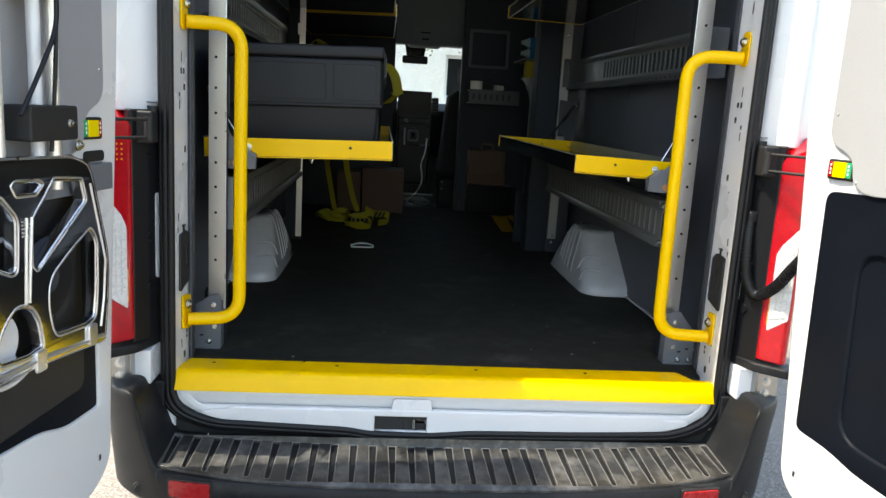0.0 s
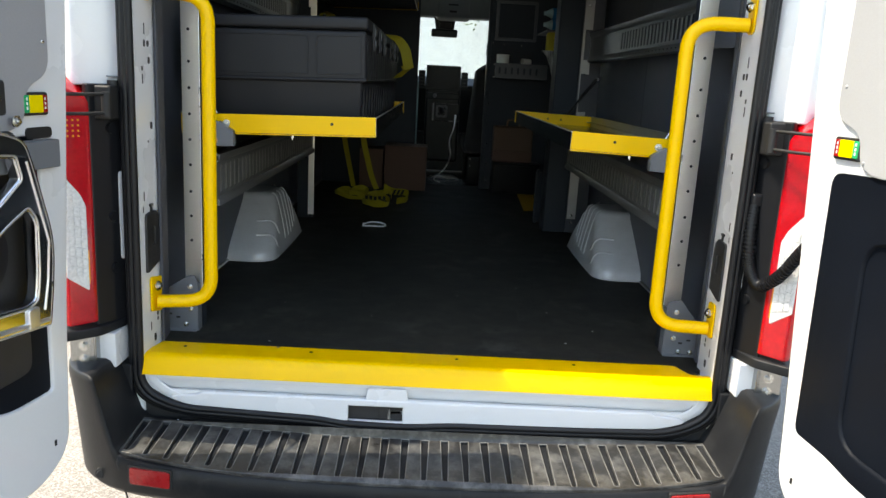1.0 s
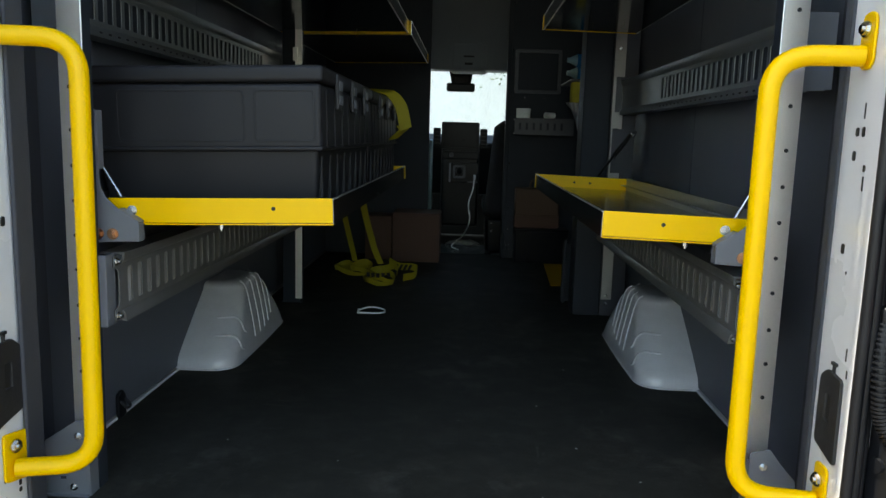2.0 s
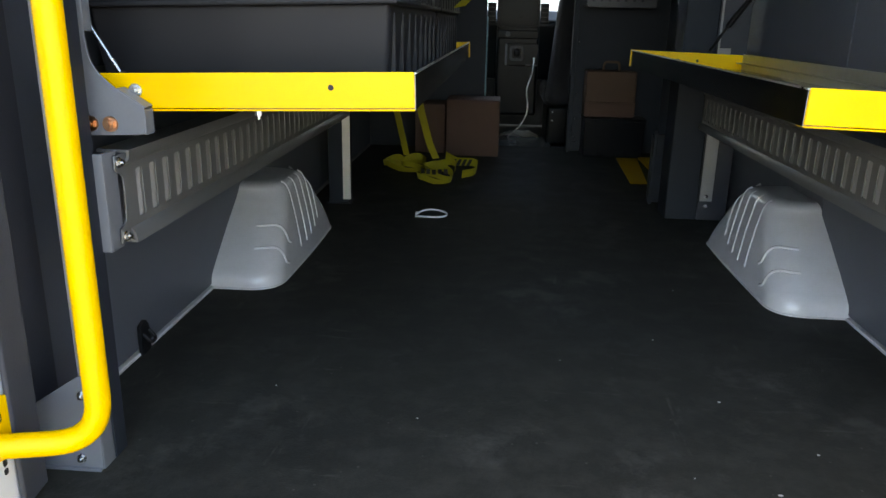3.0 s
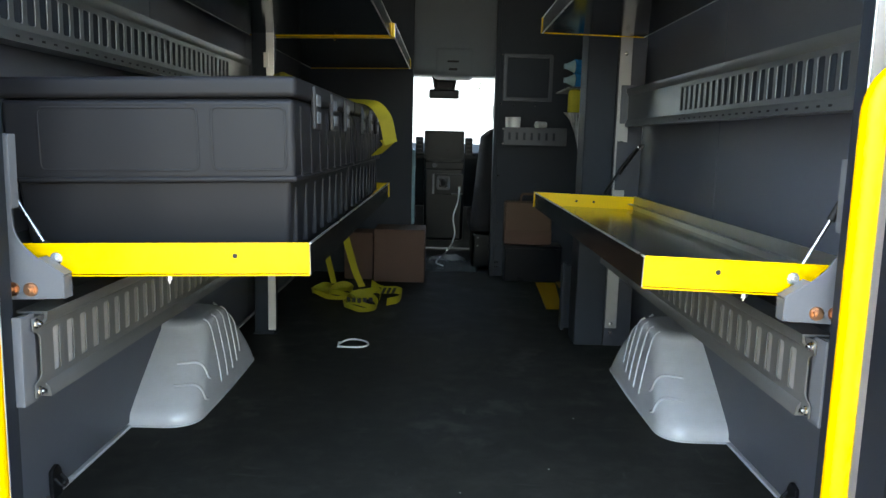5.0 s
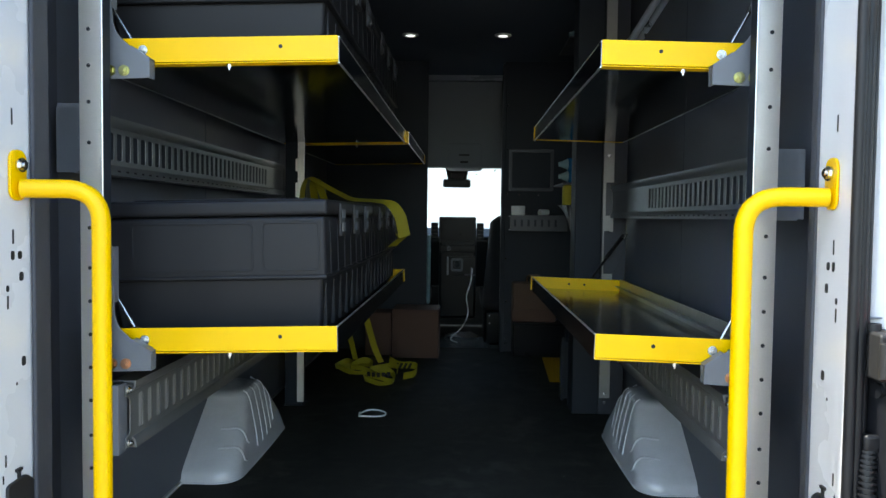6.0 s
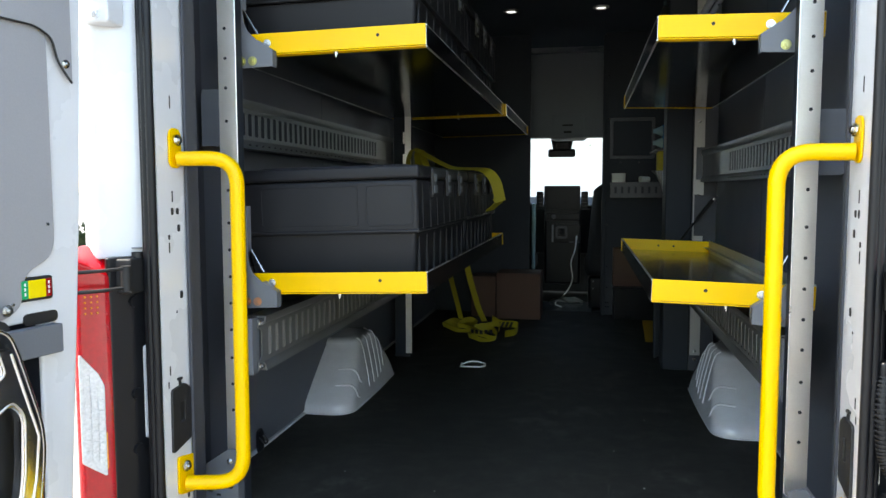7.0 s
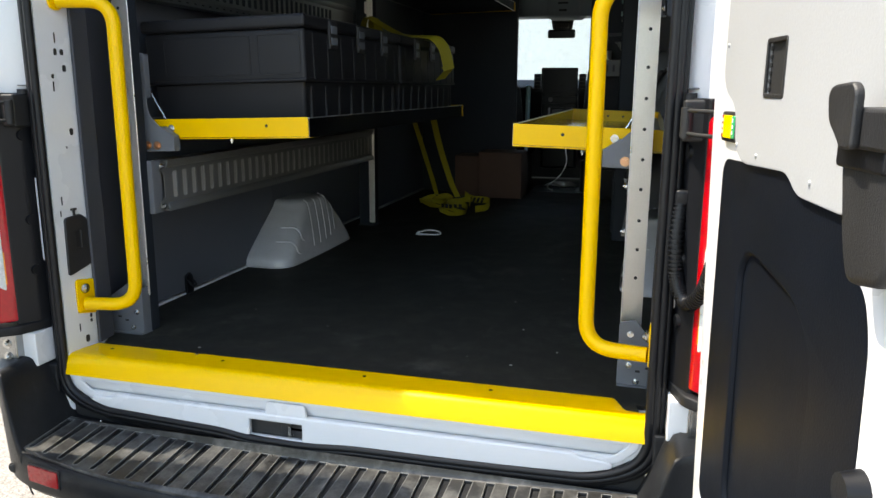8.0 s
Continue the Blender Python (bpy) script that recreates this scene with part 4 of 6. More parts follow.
def hand_truck():
    """Folded aluminium hand truck strapped flat to the open door."""
    s = -1
    t = thing("hand_truck", door_point(s, 0.4, 0.93, 0.06), "folded polished aluminium hand truck strapped to the door", "hand truck")
    out = rounded([(0.263, 1.343), (0.487, 1.352), (0.72, 1.352), (0.78, 1.10), (0.76, 0.95), (0.52, 0.940), (0.392, 0.938), (0.158, 0.917), (0.142, 1.009), (0.133, 1.107), (0.188, 1.286), (0.205, 1.325)], [.02, .1, .03, .04, .03, .1, .1, .008, .1, .05, .05, .03])
    h1 = rounded([(0.333, 1.303), (0.236, 1.296), (0.221, 1.247), (0.315, 1.184), (0.392, 1.130), (0.407, 1.143), (0.401, 1.236), (0.372, 1.260)], [.006, .008, .010, .2, .008, .008, .02, .02])
    h2 = rounded([(0.208, 1.186), (0.182, 1.155), (0.188, 1.034), (0.197, 0.984), (0.225, 0.974), (0.336, 0.981), (0.350, 1.001), (0.361, 1.055), (0.352, 1.106), (0.274, 1.153)], [.012, .02, .05, .012, .012, .012, .02, .03, .03, .03])
    h3 = rounded([(0.447, 1.309), (0.381, 1.305), (0.367, 1.297), (0.392, 1.279), (0.446, 1.281), (0.460, 1.301)], .005)
    h4 = rounded([(0.461, 1.070), (0.436, 1.068), (0.412, 1.054), (0.395, 1.026), (0.384, 0.972), (0.426, 0.965), (0.520, 0.974), (0.516, 1.016), (0.490, 1.050)], [.02, .02, .02, .03, .012, .03, .02, .03, .03])
    h5 = rounded([(0.600, 1.290), (0.492, 1.283), (0.448, 1.238), (0.454, 1.142), (0.469, 1.136), (0.590, 1.190)], [.01, .012, .015, .008, .010, .02])
    h6 = rounded([(0.60, 1.13), (0.70, 1.15), (0.70, 1.00), (0.58, 0.99)], .03)
    toe = part("toe_plate", plate(out, [h1, h2, h3, h4, h5, h6], 0.026, door_frame(s, 0.058), 0.0045), POLISH, t, "cast aluminium toe plate with cut-outs")
    for lp in (h1, h2, h3, h4, h5, h6):
        c = Vector((sum(p[0] for p in lp) / len(lp), sum(p[1] for p in lp) / len(lp)))
        big = [tuple(Vector(p) + (Vector(p) - c).normalized() * 0.0035) for p in lp]
        part("rim_bead", tube([door_point(s, u, v, 0.0695) for u, v in big], 0.0030, True, 2), BEAD, toe)
    for u, e in ((0.421, 0.012), (0.405, 0.018)):
        part("cast_rib", tube([door_point(s, u, 1.238, 0.0710), door_point(s, u + e, 1.072, 0.0710)], 0.0032), BEAD, toe)
    for k in range(5):
        part("cast_rib", tube([door_point(s, 0.414, 1.232 - 0.007 * k, 0.0708), door_point(s, 0.436, 1.232 - 0.007 * k, 0.0708)], 0.0018), BEAD, toe)
    part("edge_bead", tube([door_point(s, u + 0.004, v, 0.068) for u, v in out], 0.0036, True, 2), BEAD, toe)
    part("edge_bead", tube([door_point(s, u, v, 0.0705) for u, v in ((0.176, 0.955), (0.160, 1.020), (0.150, 1.105), (0.204, 1.284))], 0.0032), BEAD, toe)
    part("foot_rail", tube([door_point(s, u, v, 0.072) for u, v in ((0.165, 0.930), (0.39, 0.950), (0.56, 0.953))], 0.005), BEAD, toe)
    for u in (0.216, 0.400):
        part("foot_tab", plate(rect(u - 0.014, u + 0.014, 0.928, 0.968, 0.004), [], 0.008, door_frame(s, 0.0735), 0.003), BEAD, toe)
    part("cover", plate(rounded([(0.16, 1.34), (0.80, 1.34), (0.80, 0.78), (0.16, 0.80)], .03), [], 0.01, door_frame(s, 0.012), 0.002), BLACKPL, t, "black backing board behind the toe plate")
    for u in (0.300, 0.355):
        part("rail", rod(door_point(s, u, 1.28, 0.055), door_point(s, u, 2.2, 0.055), 0.0125, seg=16), WHITE if u > 0.32 else ALU, t, "pale tubular rail")
    part("rail", rod(door_point(s, 0.47, 1.28, 0.055), door_point(s, 0.47, 2.2, 0.055), 0.0125, seg=16), ALU, t)
    cl_ = part("clamp", plate(rect(0.275, 0.42, 1.385, 1.445, 0.004), [], 0.055, door_frame(s, 0.062), 0.004), INK, t, "black clamp block")
    part("bolt", bolt(door_point(s, 0.30, 1.415, 0.090), door_point(s, 0.30, 1.415, 1) - door_point(s, 0.30, 1.415, 0), 0.006), ZINC, cl_)
    part("clamp", plate(rect(0.28, 0.40, 1.66, 1.72, 0.004), [], 0.055, door_frame(s, 0.062), 0.004), INK, t, "black clamp block")
    part("wheel", join(rod(door_point(s, 0.33, 1.10, 0.02), door_point(s, 0.33, 1.10, 0.048), 0.085, seg=28), rod(door_point(s, 0.33, 1.10, 0.046), door_point(s, 0.33, 1.10, 0.052), 0.045, seg=24)), RUBBER, t, "black rubber wheel")
    part("wheel_hub", rod(door_point(s, 0.33, 1.10, 0.049), door_point(s, 0.33, 1.10, 0.055), 0.03, seg=20), DARKSTEEL, t)
    part("wheel", rod(door_point(s, 0.48, 1.005, 0.02), door_point(s, 0.48, 1.005, 0.046), 0.055, seg=28), ARCH, t, "pale grey wheel face")
    part("wheel_rim", tube([door_point(s, 0.44 + 0.145 * math.cos(k * math.pi / 24), 1.05 + 0.145 * math.sin(k * math.pi / 24), 0.030) for k in range(48)], 0.006, True, 2), ARCH, t, "pale grey wheel rim")
    part("bolt", bolt(door_point(s, 0.336, 1.020, 0.052), (1, -0.1, 0), 0.009), ZINC, t)
    part("crossbar", plate(rect(0.052, 0.80, 1.258, 1.316, 0.003), [], 0.026, door_frame(s, 0.024), 0.002), STEELGREY, t, "grey steel hanger bar")
    part("bolt", bolt(door_point(s, 0.175, 1.362, 0.03), (1, -0.1, 0), 0.009), ZINC, t)
    cord = [door_point(s, 0.335, 2.1, 0.085), door_point(s, 0.335, 1.70, 0.088), door_point(s, 0.33, 1.60, 0.09), door_point(s, 0.40, 1.50, 0.09), door_point(s, 0.45, 1.43, 0.088)]
    part("cord", tube(bend(cord, 0.06), 0.0045), RUBBER, t, "black cord looped along the rails")
    part("cord", tube(bend([door_point(s, 0.33, 1.7, 0.09), door_point(s, 0.345, 1.5, 0.09), door_point(s, 0.35, 1.36, 0.08)], 0.06), 0.004), RUBBER, t)


hand_truck()
part("pull_slot", plate(rect(0.038, 0.122, 1.320, 1.344, 0.012), [], 0.003, door_frame(-1, 0.0085), 0.0006), INK, dl, "black pull slot in the door rim")


def conduit():
    pts = bend([(0.842, -0.078, 1.225), (0.834, -0.092, 1.14), (0.842, -0.100, 1.045), (0.866, -0.120, 1.000), (0.892, -0.175, 1.045), (0.902, -0.235, 1.12), (0.908, -0.30, 1.18)], 0.05, 8)
    t = thing("cable_conduit", (0.87, -0.1, 0.98), "black corrugated cable conduit between body and door", "conduit")
    part("hose", tube(pts, 0.0125), RUBBER, t)
    fine = []
    for a, b in zip(pts, pts[1:]):
        k = max(1, int((b - a).length / 0.0085))
        fine += [a.lerp(b, i / k) for i in range(k)]
    rg = bmesh.new()
    for i in range(1, len(fine) - 1):
        d = (fine[i + 1] - fine[i - 1]).normalized()
        join(rg, rod(fine[i] - d * 0.0022, fine[i] + d * 0.0022, 0.0165, seg=12))
    part("corrugation", rg, RUBBER, t)
    part("boot", box(0.828, 0.860, -0.095, -0.04, 1.215, 1.250, 0.008), RUBBER, t)
    part("wire", tube(bend([(0.853, -0.05, 1.08), (0.846, -0.06, 1.02), (0.862, -0.07, 0.97), (0.868, -0.07, 1.02)], 0.03), 0.003), RUBBER, t)


conduit()


def grab_handle(s):
    t = thing("grab_handle", (s * 0.72, 0, 0.85), "yellow tubular grab handle bolted to the door jamb", "grab handle", "pair of grab handles")
    xv, yv, xm = (-0.636, 0.042, -0.776) if s < 0 else (0.646, 0.032, 0.794)
    pts = bend([(xm, 0.002, 0.843), (xv, yv, 0.840), (xv, yv, 1.682), (xm, 0.002, 1.680)], 0.085, 10)
    part("tube", tube(pts, 0.0185, seg=6), YELLOW, t)
    A, B = (Vector((-0.789, -0.068, 0)), Vector((-0.782, 0.035, 0))) if s < 0 else (Vector((0.799, -0.068, 0)), Vector((0.802, 0.035, 0)))
    m = axes(A + Vector((-s * 0.002, 0, 0)), B - A, (0, 0, 1))
    for zc, sg in ((0.843, 1), (1.680, 1)):
        lo, hi = (zc - 0.022, zc + 0.074)
        wide = 0.126 if s < 0 and zc < 1 else 0.092
        bp = part("mount", plate(rounded([(0.046, lo), (wide, lo - (wide - 0.092) * 0.5), (wide, hi - (wide - 0.092) * 0.4), (0.046, hi)], 0.010 if zc < 1 else 0.022), [], 0.006, m, 0.002), YELLOW, t)
        part("bolt", bolt((xm - s * 0.003, 0.0, zc + 0.046), (-s, -0.18, 0), 0.0105), ZINC, bp)


grab_handle(-1)
grab_handle(1)


# ---- cargo bay: liners, arches, posts, tracks ----
for s, x in ((-1, WL), (1, WR)):
    e = 0.0 if s < 0 else 0.026
    lb = prism(rounded([(s * (0.780 + e), 0.040 + e), (s * (0.789 + e), 0.105), (x, 0.16), (x + s * 0.01, 0.30), (x - s * 0.004, 0.30), (x - s * 0.012, 0.165), (s * (0.782 + e), 0.112), (s * (0.773 + e), 0.042 + e)], 0.004), ZF + 0.012, 2.70, 0.001)
    solo("pillar_liner", lb, PILLAR, "dark grey liner wrapped round the rear pillar", kind="structure")


def wheel_arch(s, x):
    """Pressed steel wheel housing: leaning convex front, rounded corner, flat top and weld ridges."""
    xin = 0.677 if s < 0 else 0.698
    ya = 1.067 if s < 0 else 1.050
    H, xw = 0.226, abs(x) + 0.006

    def outline(q, inset=0.0, lift=0.0):
        """The housing's plan at the height q * H, from the wall round the front and the inner side back to the wall."""
        lean = max(0.0, q - 0.16) / 0.84
        yf = ya + 0.262 * (0.12 * max(0, q - 0.04) + 0.88 * lean ** 1.08) + inset
        yr = ya + 0.762 - 0.17 * q ** 1.25 - inset
        xi = xin + 0.052 * q ** 1.35 + inset
        out = [(xw + (xi + 0.10 - xw) * k / 4, yf + 0.004 * (1 - k / 4) * q) for k in range(5)]
        for k in range(1, 11):
            t = k / 10
            a, b, c = Vector((xi + 0.10, yf)), Vector((xi, yf)), Vector((xi, yf + 0.10))
            v = a * (1 - t) ** 2 + b * 2 * t * (1 - t) + c * t * t
            out.append((v.x, v.y))
        out += [(xi - 0.004 * math.sin(math.pi * k / 8) * (1 - q), yf + 0.10 + (yr - 0.09 - yf - 0.10) * k / 8) for k in range(1, 9)]
        for k in range(1, 9):
            t = k / 8
            a, b, c = Vector((xi, yr - 0.09)), Vector((xi, yr)), Vector((xi + 0.09, yr))
            v = a * (1 - t) ** 2 + b * 2 * t * (1 - t) + c * t * t
            out.append((v.x, v.y))
        out.append((xw, yr))
        return [Vector((s * px, py, ZF + 0.001 + q * H + lift)) for px, py in out]

    def along(i, q):
        """A point of the skin; i runs from 0 at the wall in front over 14 past the corner to 22 at the rear corner."""
        row = outline(q)
        k = min(int(i), len(row) - 2)
        return row[k].lerp(row[k + 1], i - k)
    rows = [outline(k / 16) for k in range(17)] + [outline(1, 0.004, 0.009), outline(1, 0.011, 0.0165), outline(1, 0.021, 0.022), outline(1, 0.034, 0.0255), outline(1, 0.050, 0.027)]
    t = thing("wheel_arch", (s * 0.8, 1.47, ZF), "grey painted steel wheel arch with pressed ridges", "wheel arch", "pair of wheel arches")
    bm = grid_sheet(rows)
    bm.verts.ensure_lookup_table()
    n = len(rows[0])
    bm.faces.new([bm.verts[(len(rows) - 1) * n + k] for k in range(n)])
    part("housing", bm, ARCH, t)
    def at_y(y0, q):
        """The point of the skin's inner side at y0."""
        row = outline(q)
        for k in range(6, 28):
            if row[k].y <= y0 <= row[k + 1].y:
                return row[k].lerp(row[k + 1], (y0 - row[k].y) / max(1e-6, row[k + 1].y - row[k].y))
        return row[22]
    for dy, q1 in ((0.335, 0.22), (0.405, 0.22), (0.47, 0.24), (0.53, 0.28), (0.585, 0.36)):
        pts = [at_y(ya + dy - 0.05 * k / 12, 1 - (1 - q1) * k / 12) for k in range(13)]
        part("ridge", tube([pts[0] + Vector((s * 0.022, 0.004, 0.0215)), pts[0] + Vector((s * 0.009, 0.002, 0.014))] + pts, 0.0036, seg=2), ARCH, t)
    for q0 in (0.66, 0.44):
        pts = []
        for k in range(25):
            e = max(0.0, k / 24 - 0.30) / 0.70
            pts.append(along(5.5 + 9.0 * k / 24, q0 - 0.26 * e * e))
        part("ridge", tube(pts, 0.0048, seg=2), ARCH, t)
    # weld flange against the mat
    part("weld_flange", tube([v + Vector((0, 0, 0.002)) for v in outline(0)], 0.003, seg=2), ARCH, t)
    solo("tie_down", join(plate(rounded([(-0.020, 0.0), (0.020, 0.0), (0.020, 0.06), (0.006, 0.078), (-0.02, 0.07)], 0.006), [], 0.010, axes((x - s * 0.007, 0.635, ZF), (0, 1, 0), (0, 0, 1)), 0.002), tube(bend([(x - s * 0.012, 0.622, ZF + 0.05), (x - s * 0.030, 0.622, ZF + 0.03), (x - s * 0.030, 0.650, ZF + 0.03), (x - s * 0.012, 0.650, ZF + 0.05)], 0.012), 0.004)), RUBBER, "black tie-down ring at the foot of the wall", "tie-down ring", "tie-down rings")


wheel_arch(-1, WL)
wheel_arch(1, WR)


def front_post(s):
    t = thing("shelf_post", (s * 0.75, 0.2, ZF), "mill aluminium shelving upright with bolt holes and steel foot", "shelving upright", "front shelving uprights")
    x0, x1 = (-0.761, -0.710) if s < 0 else (0.726, 0.778)
    # slightly crowned extrusion, its edges rolled back
    crown = [(x0 + (x1 - x0) * k / 36, 0.1992 - 0.0004 * (1 - abs(k / 18 - 1) ** 2.4)) for k in range(37)]
    face = grid_sheet([[(x, y, z) for x, y in crown] for z in (ZF + 0.125, 1.2, 1.9, 2.68)])
    bmesh.ops.solidify(face, geom=face.faces[:], thickness=0.0025)
    fc = part("face", face, ALU, t)
    xe = x1 if s < 0 else x0
    part("rolled_edge", box(xe - 0.002, xe + 0.002, 0.1975, 0.2018, ZF + 0.12, 2.68, 0.0015), BEAD, fc, "bright rolled edge")
    xh = (x0 + x1) / 2 + 0.004 * s
    for z in (0.98, 1.055, 1.13, 1.21, 1.285, 1.36, 1.435, 1.51, 1.60, 1.68, 1.79, 1.88, 1.96, 2.04, 2.12, 2.22, 2.32):
        part("bolt_hole", rod((xh, 0.1995, z), (xh, 0.1974, z), 0.0044, seg=10), INK, fc)
    part("web", box(x1 - 0.0035 if s < 0 else x0, x1 if s < 0 else x0 + 0.0035, 0.202, 0.240, ZF + 0.004, 2.68, 0.001), BULK, t)
    # solid black filling put in for the shade inside the upright
    part("core", box(x0 + 0.006, x1 - 0.006, 0.204, 0.238, ZF + 0.12, 2.68, 0.001), INK, t, "black block standing in for the shaded hollow of the upright")
    part("web", box(x0 if s < 0 else x1 - 0.0035, x0 + 0.0035 if s < 0 else x1, 0.202, 0.240, ZF + 0.12, 2.68, 0.001), DARKSTEEL, t)
    # foot: plate with sloping top, sides and bolts
    fx = [(-0.856, ZF), (-0.718, ZF), (-0.714, ZF + 0.150), (-0.722, ZF + 0.176), (-0.742, ZF + 0.175), (-0.835, ZF + 0.112), (-0.856, ZF + 0.108)] if s < 0 else [(0.724, ZF), (0.824, ZF), (0.824, ZF + 0.108), (0.786, ZF + 0.15), (0.764, ZF + 0.18), (0.724, ZF + 0.17)]
    yf = 0.170 if s < 0 else 0.155
    ft = part("foot", plate(rounded(fx, 0.006, 3), [], 0.005, axes((0, yf, 0), (1, 0, 0), (0, 0, 1)), 0.001), STEELGREY, t, "grey steel foot plate")
    part("foot_side", box(-0.719 if s < 0 else 0.724, -0.715 if s < 0 else 0.728, yf, yf + 0.042, ZF, ZF + 0.150, 0.001), STEELGREY, t)
    part("foot_base", box(-0.856 if s < 0 else 0.724, -0.718 if s < 0 else 0.824, yf - 0.010, 0.203, ZF, ZF + 0.005, 0.001), STEELGREY, t)
    for bx_, bz in (((0.738, 0.142), (0.736, 0.072), (0.752, 0.022), (0.834, 0.022)) if s < 0 else ((0.734, 0.142), (0.734, 0.058), (0.754, 0.015), (0.79, 0.015))):
        part("bolt", bolt((s * bx_ if s < 0 else s * (bx_ + 0.018), yf - 0.003, ZF + bz), (0, -1, 0), 0.0062), ZINC, ft)
    for bx_, bz in ((0.775, 0.04), (0.80, 0.05)):
        part("slot", box(s * bx_ - 0.006, s * bx_ + 0.006, yf - 0.0032, yf - 0.0025, ZF + bz, ZF + bz + 0.006, 0), INK, ft)
    return t


front_post(-1)
front_post(1)


def rear_post(s):
    t = thing("shelf_post", (s * 0.72, 2.2, ZF), "charcoal steel shelving upright with bare metal edge", "shelving upright", "rear shelving uprights")
    if s < 0:
        part("channel", box(-0.775, -0.690, 2.16, 2.24, ZF, 2.70, 0.004), BULK, t)
        part("edge", box(-0.712, -0.680, 2.15, 2.1595, ZF + 0.02, 2.68, 0.001), ALU, t, "bare aluminium edge strip")
        part("tab", box(-0.722, -0.700, 2.146, 2.159, 1.845, 1.905, 0.001), ALU, t)
        part("tab", box(-0.722, -0.700, 2.146, 2.159, 1.72, 1.79, 0.001), ALU, t)
        part("foot", box(-0.78, -0.68, 2.150, 2.245, ZF, ZF + 0.005, 0.001), BULK, t)
    else:
        part("channel", box(0.618, 0.745, 2.10, 2.25, ZF, 2.70, 0.008), BULK, t)
        part("edge", box(0.749, 0.797, 2.095, 2.102, 0.78, 2.68, 0.001), DULLALU, t, "bare aluminium edge strip")
        part("flange", box(0.7455, 0.86, 2.106, 2.15, ZF, 2.68, 0.003), DARKSTEEL, t)
        for z in (0.76, 0.80, 1.44, 1.57, 1.69, 1.765, 1.93):
            part("bolt", bolt((0.772, 2.094, z), (0, -1, 0), 0.006), ZINC, t)
        gus = plate([(0.754, 1.375), (0.80, 1.375), (0.865, 1.565), (0.754, 1.575)], [], 0.004, axes((0, 2.085, 0), (1, 0, 0), (0, 0, 1)), 0.001)
        part("gusset", gus, DARKSTEEL, t)


rear_post(-1)
rear_post(1)


def track(s, xf, z0, z1, y0, y1, first, last, pitch, sw, metal):
    """Slotted cargo track: rolled edges, pierced web with bolted tabs, perforated lower flange and end bracket."""
    t = thing("cargo_track", (s * xf, (y0 + y1) / 2, z0), "grey slotted steel cargo track along the wall", "cargo track", "cargo tracks")
    slots, holes = [], []
    y = first
    while y < last:
        slots.append(rect(y - sw, y + sw, z0 + 0.037, z1 - 0.037, 0.007, 3))
        y += pitch
    m = axes((s * xf, 0, 0), (0, 1, 0), (0, 0, 1))
    tab = [(y0 + 0.024, z0 + 0.006), (y1, z0 + 0.006), (y1, z1 - 0.006), (y0 + 0.024, z1 - 0.006), (y0 + 0.024, z1 - 0.030), (y0 + 0.040, z1 - 0.036), (y0 + 0.048, z1 - 0.046),
           (y0 + 0.048, z0 + 0.046), (y0 + 0.040, z0 + 0.036), (y0 + 0.024, z0 + 0.030)]
    web = part("web", plate(rounded(tab, [.003, 0, 0, .003, .003, .006, .006, .006, .006, .003], 3), slots, 0.003, m, 0.0008), metal, t)
    part("back", box(s * (xf + 0.004), s * (xf + 0.006), y0 + 0.055, y1, z0 + 0.030, z1 - 0.030, 0.0004), SLOTBACK if z0 < 1.3 else BULK, t, "plate behind the slots")
    for zz, sg in ((z0, 1), (z1, -1)):
        lip = [(0.0, zz + sg * 0.026), (-0.009, zz + sg * 0.016), (-0.011, zz), (0.045, zz), (0.045, zz + sg * 0.004), (-0.006, zz + sg * 0.004), (-0.005, zz + sg * 0.014), (0.0035, zz + sg * 0.024)]
        part("rolled_edge", plate([(xf + a, b) for a, b in lip], [], y1 - y0 - 0.056, axes((0, (y0 + y1) / 2 + 0.028, 0), (s, 0, 0), (0, 0, 1)), 0.0006), metal, t)
    if z0 > 1.3:
        n = int((last - first) / pitch)
        for i in range(n):
            yy = first + 0.5 * pitch + i * pitch
            part("perforation", box(s * (xf - 0.0116), s * (xf - 0.0085), yy - 0.006, yy + 0.006, z0 + 0.008, z0 + 0.0125, 0), INK, web)
    # channel-shaped end bracket with the dark gap beside the web
    xb = xf + 0.004
    part("end_bracket", join(box(s * xb, s * (xb + 0.004), y0, y0 + 0.040, z0 - 0.002, z1 + 0.002, 0.001), box(s * xb, s * (xf + 0.055), y0 - 0.004, y0, z0 - 0.002, z1 + 0.002, 0.001),
                             box(s * (xf + 0.026), s * (xf + 0.030), y0 + 0.004, y0 + 0.06, z0 + 0.004, z1 - 0.004, 0.001)), STEELGREY, t)
    for zz in (z0 + 0.017, z1 - 0.017):
        part("bolt", bolt((s * (xf - 0.002), y0 + 0.034, zz), (-s, 0, 0), 0.0068), ZINC, web)
    return t


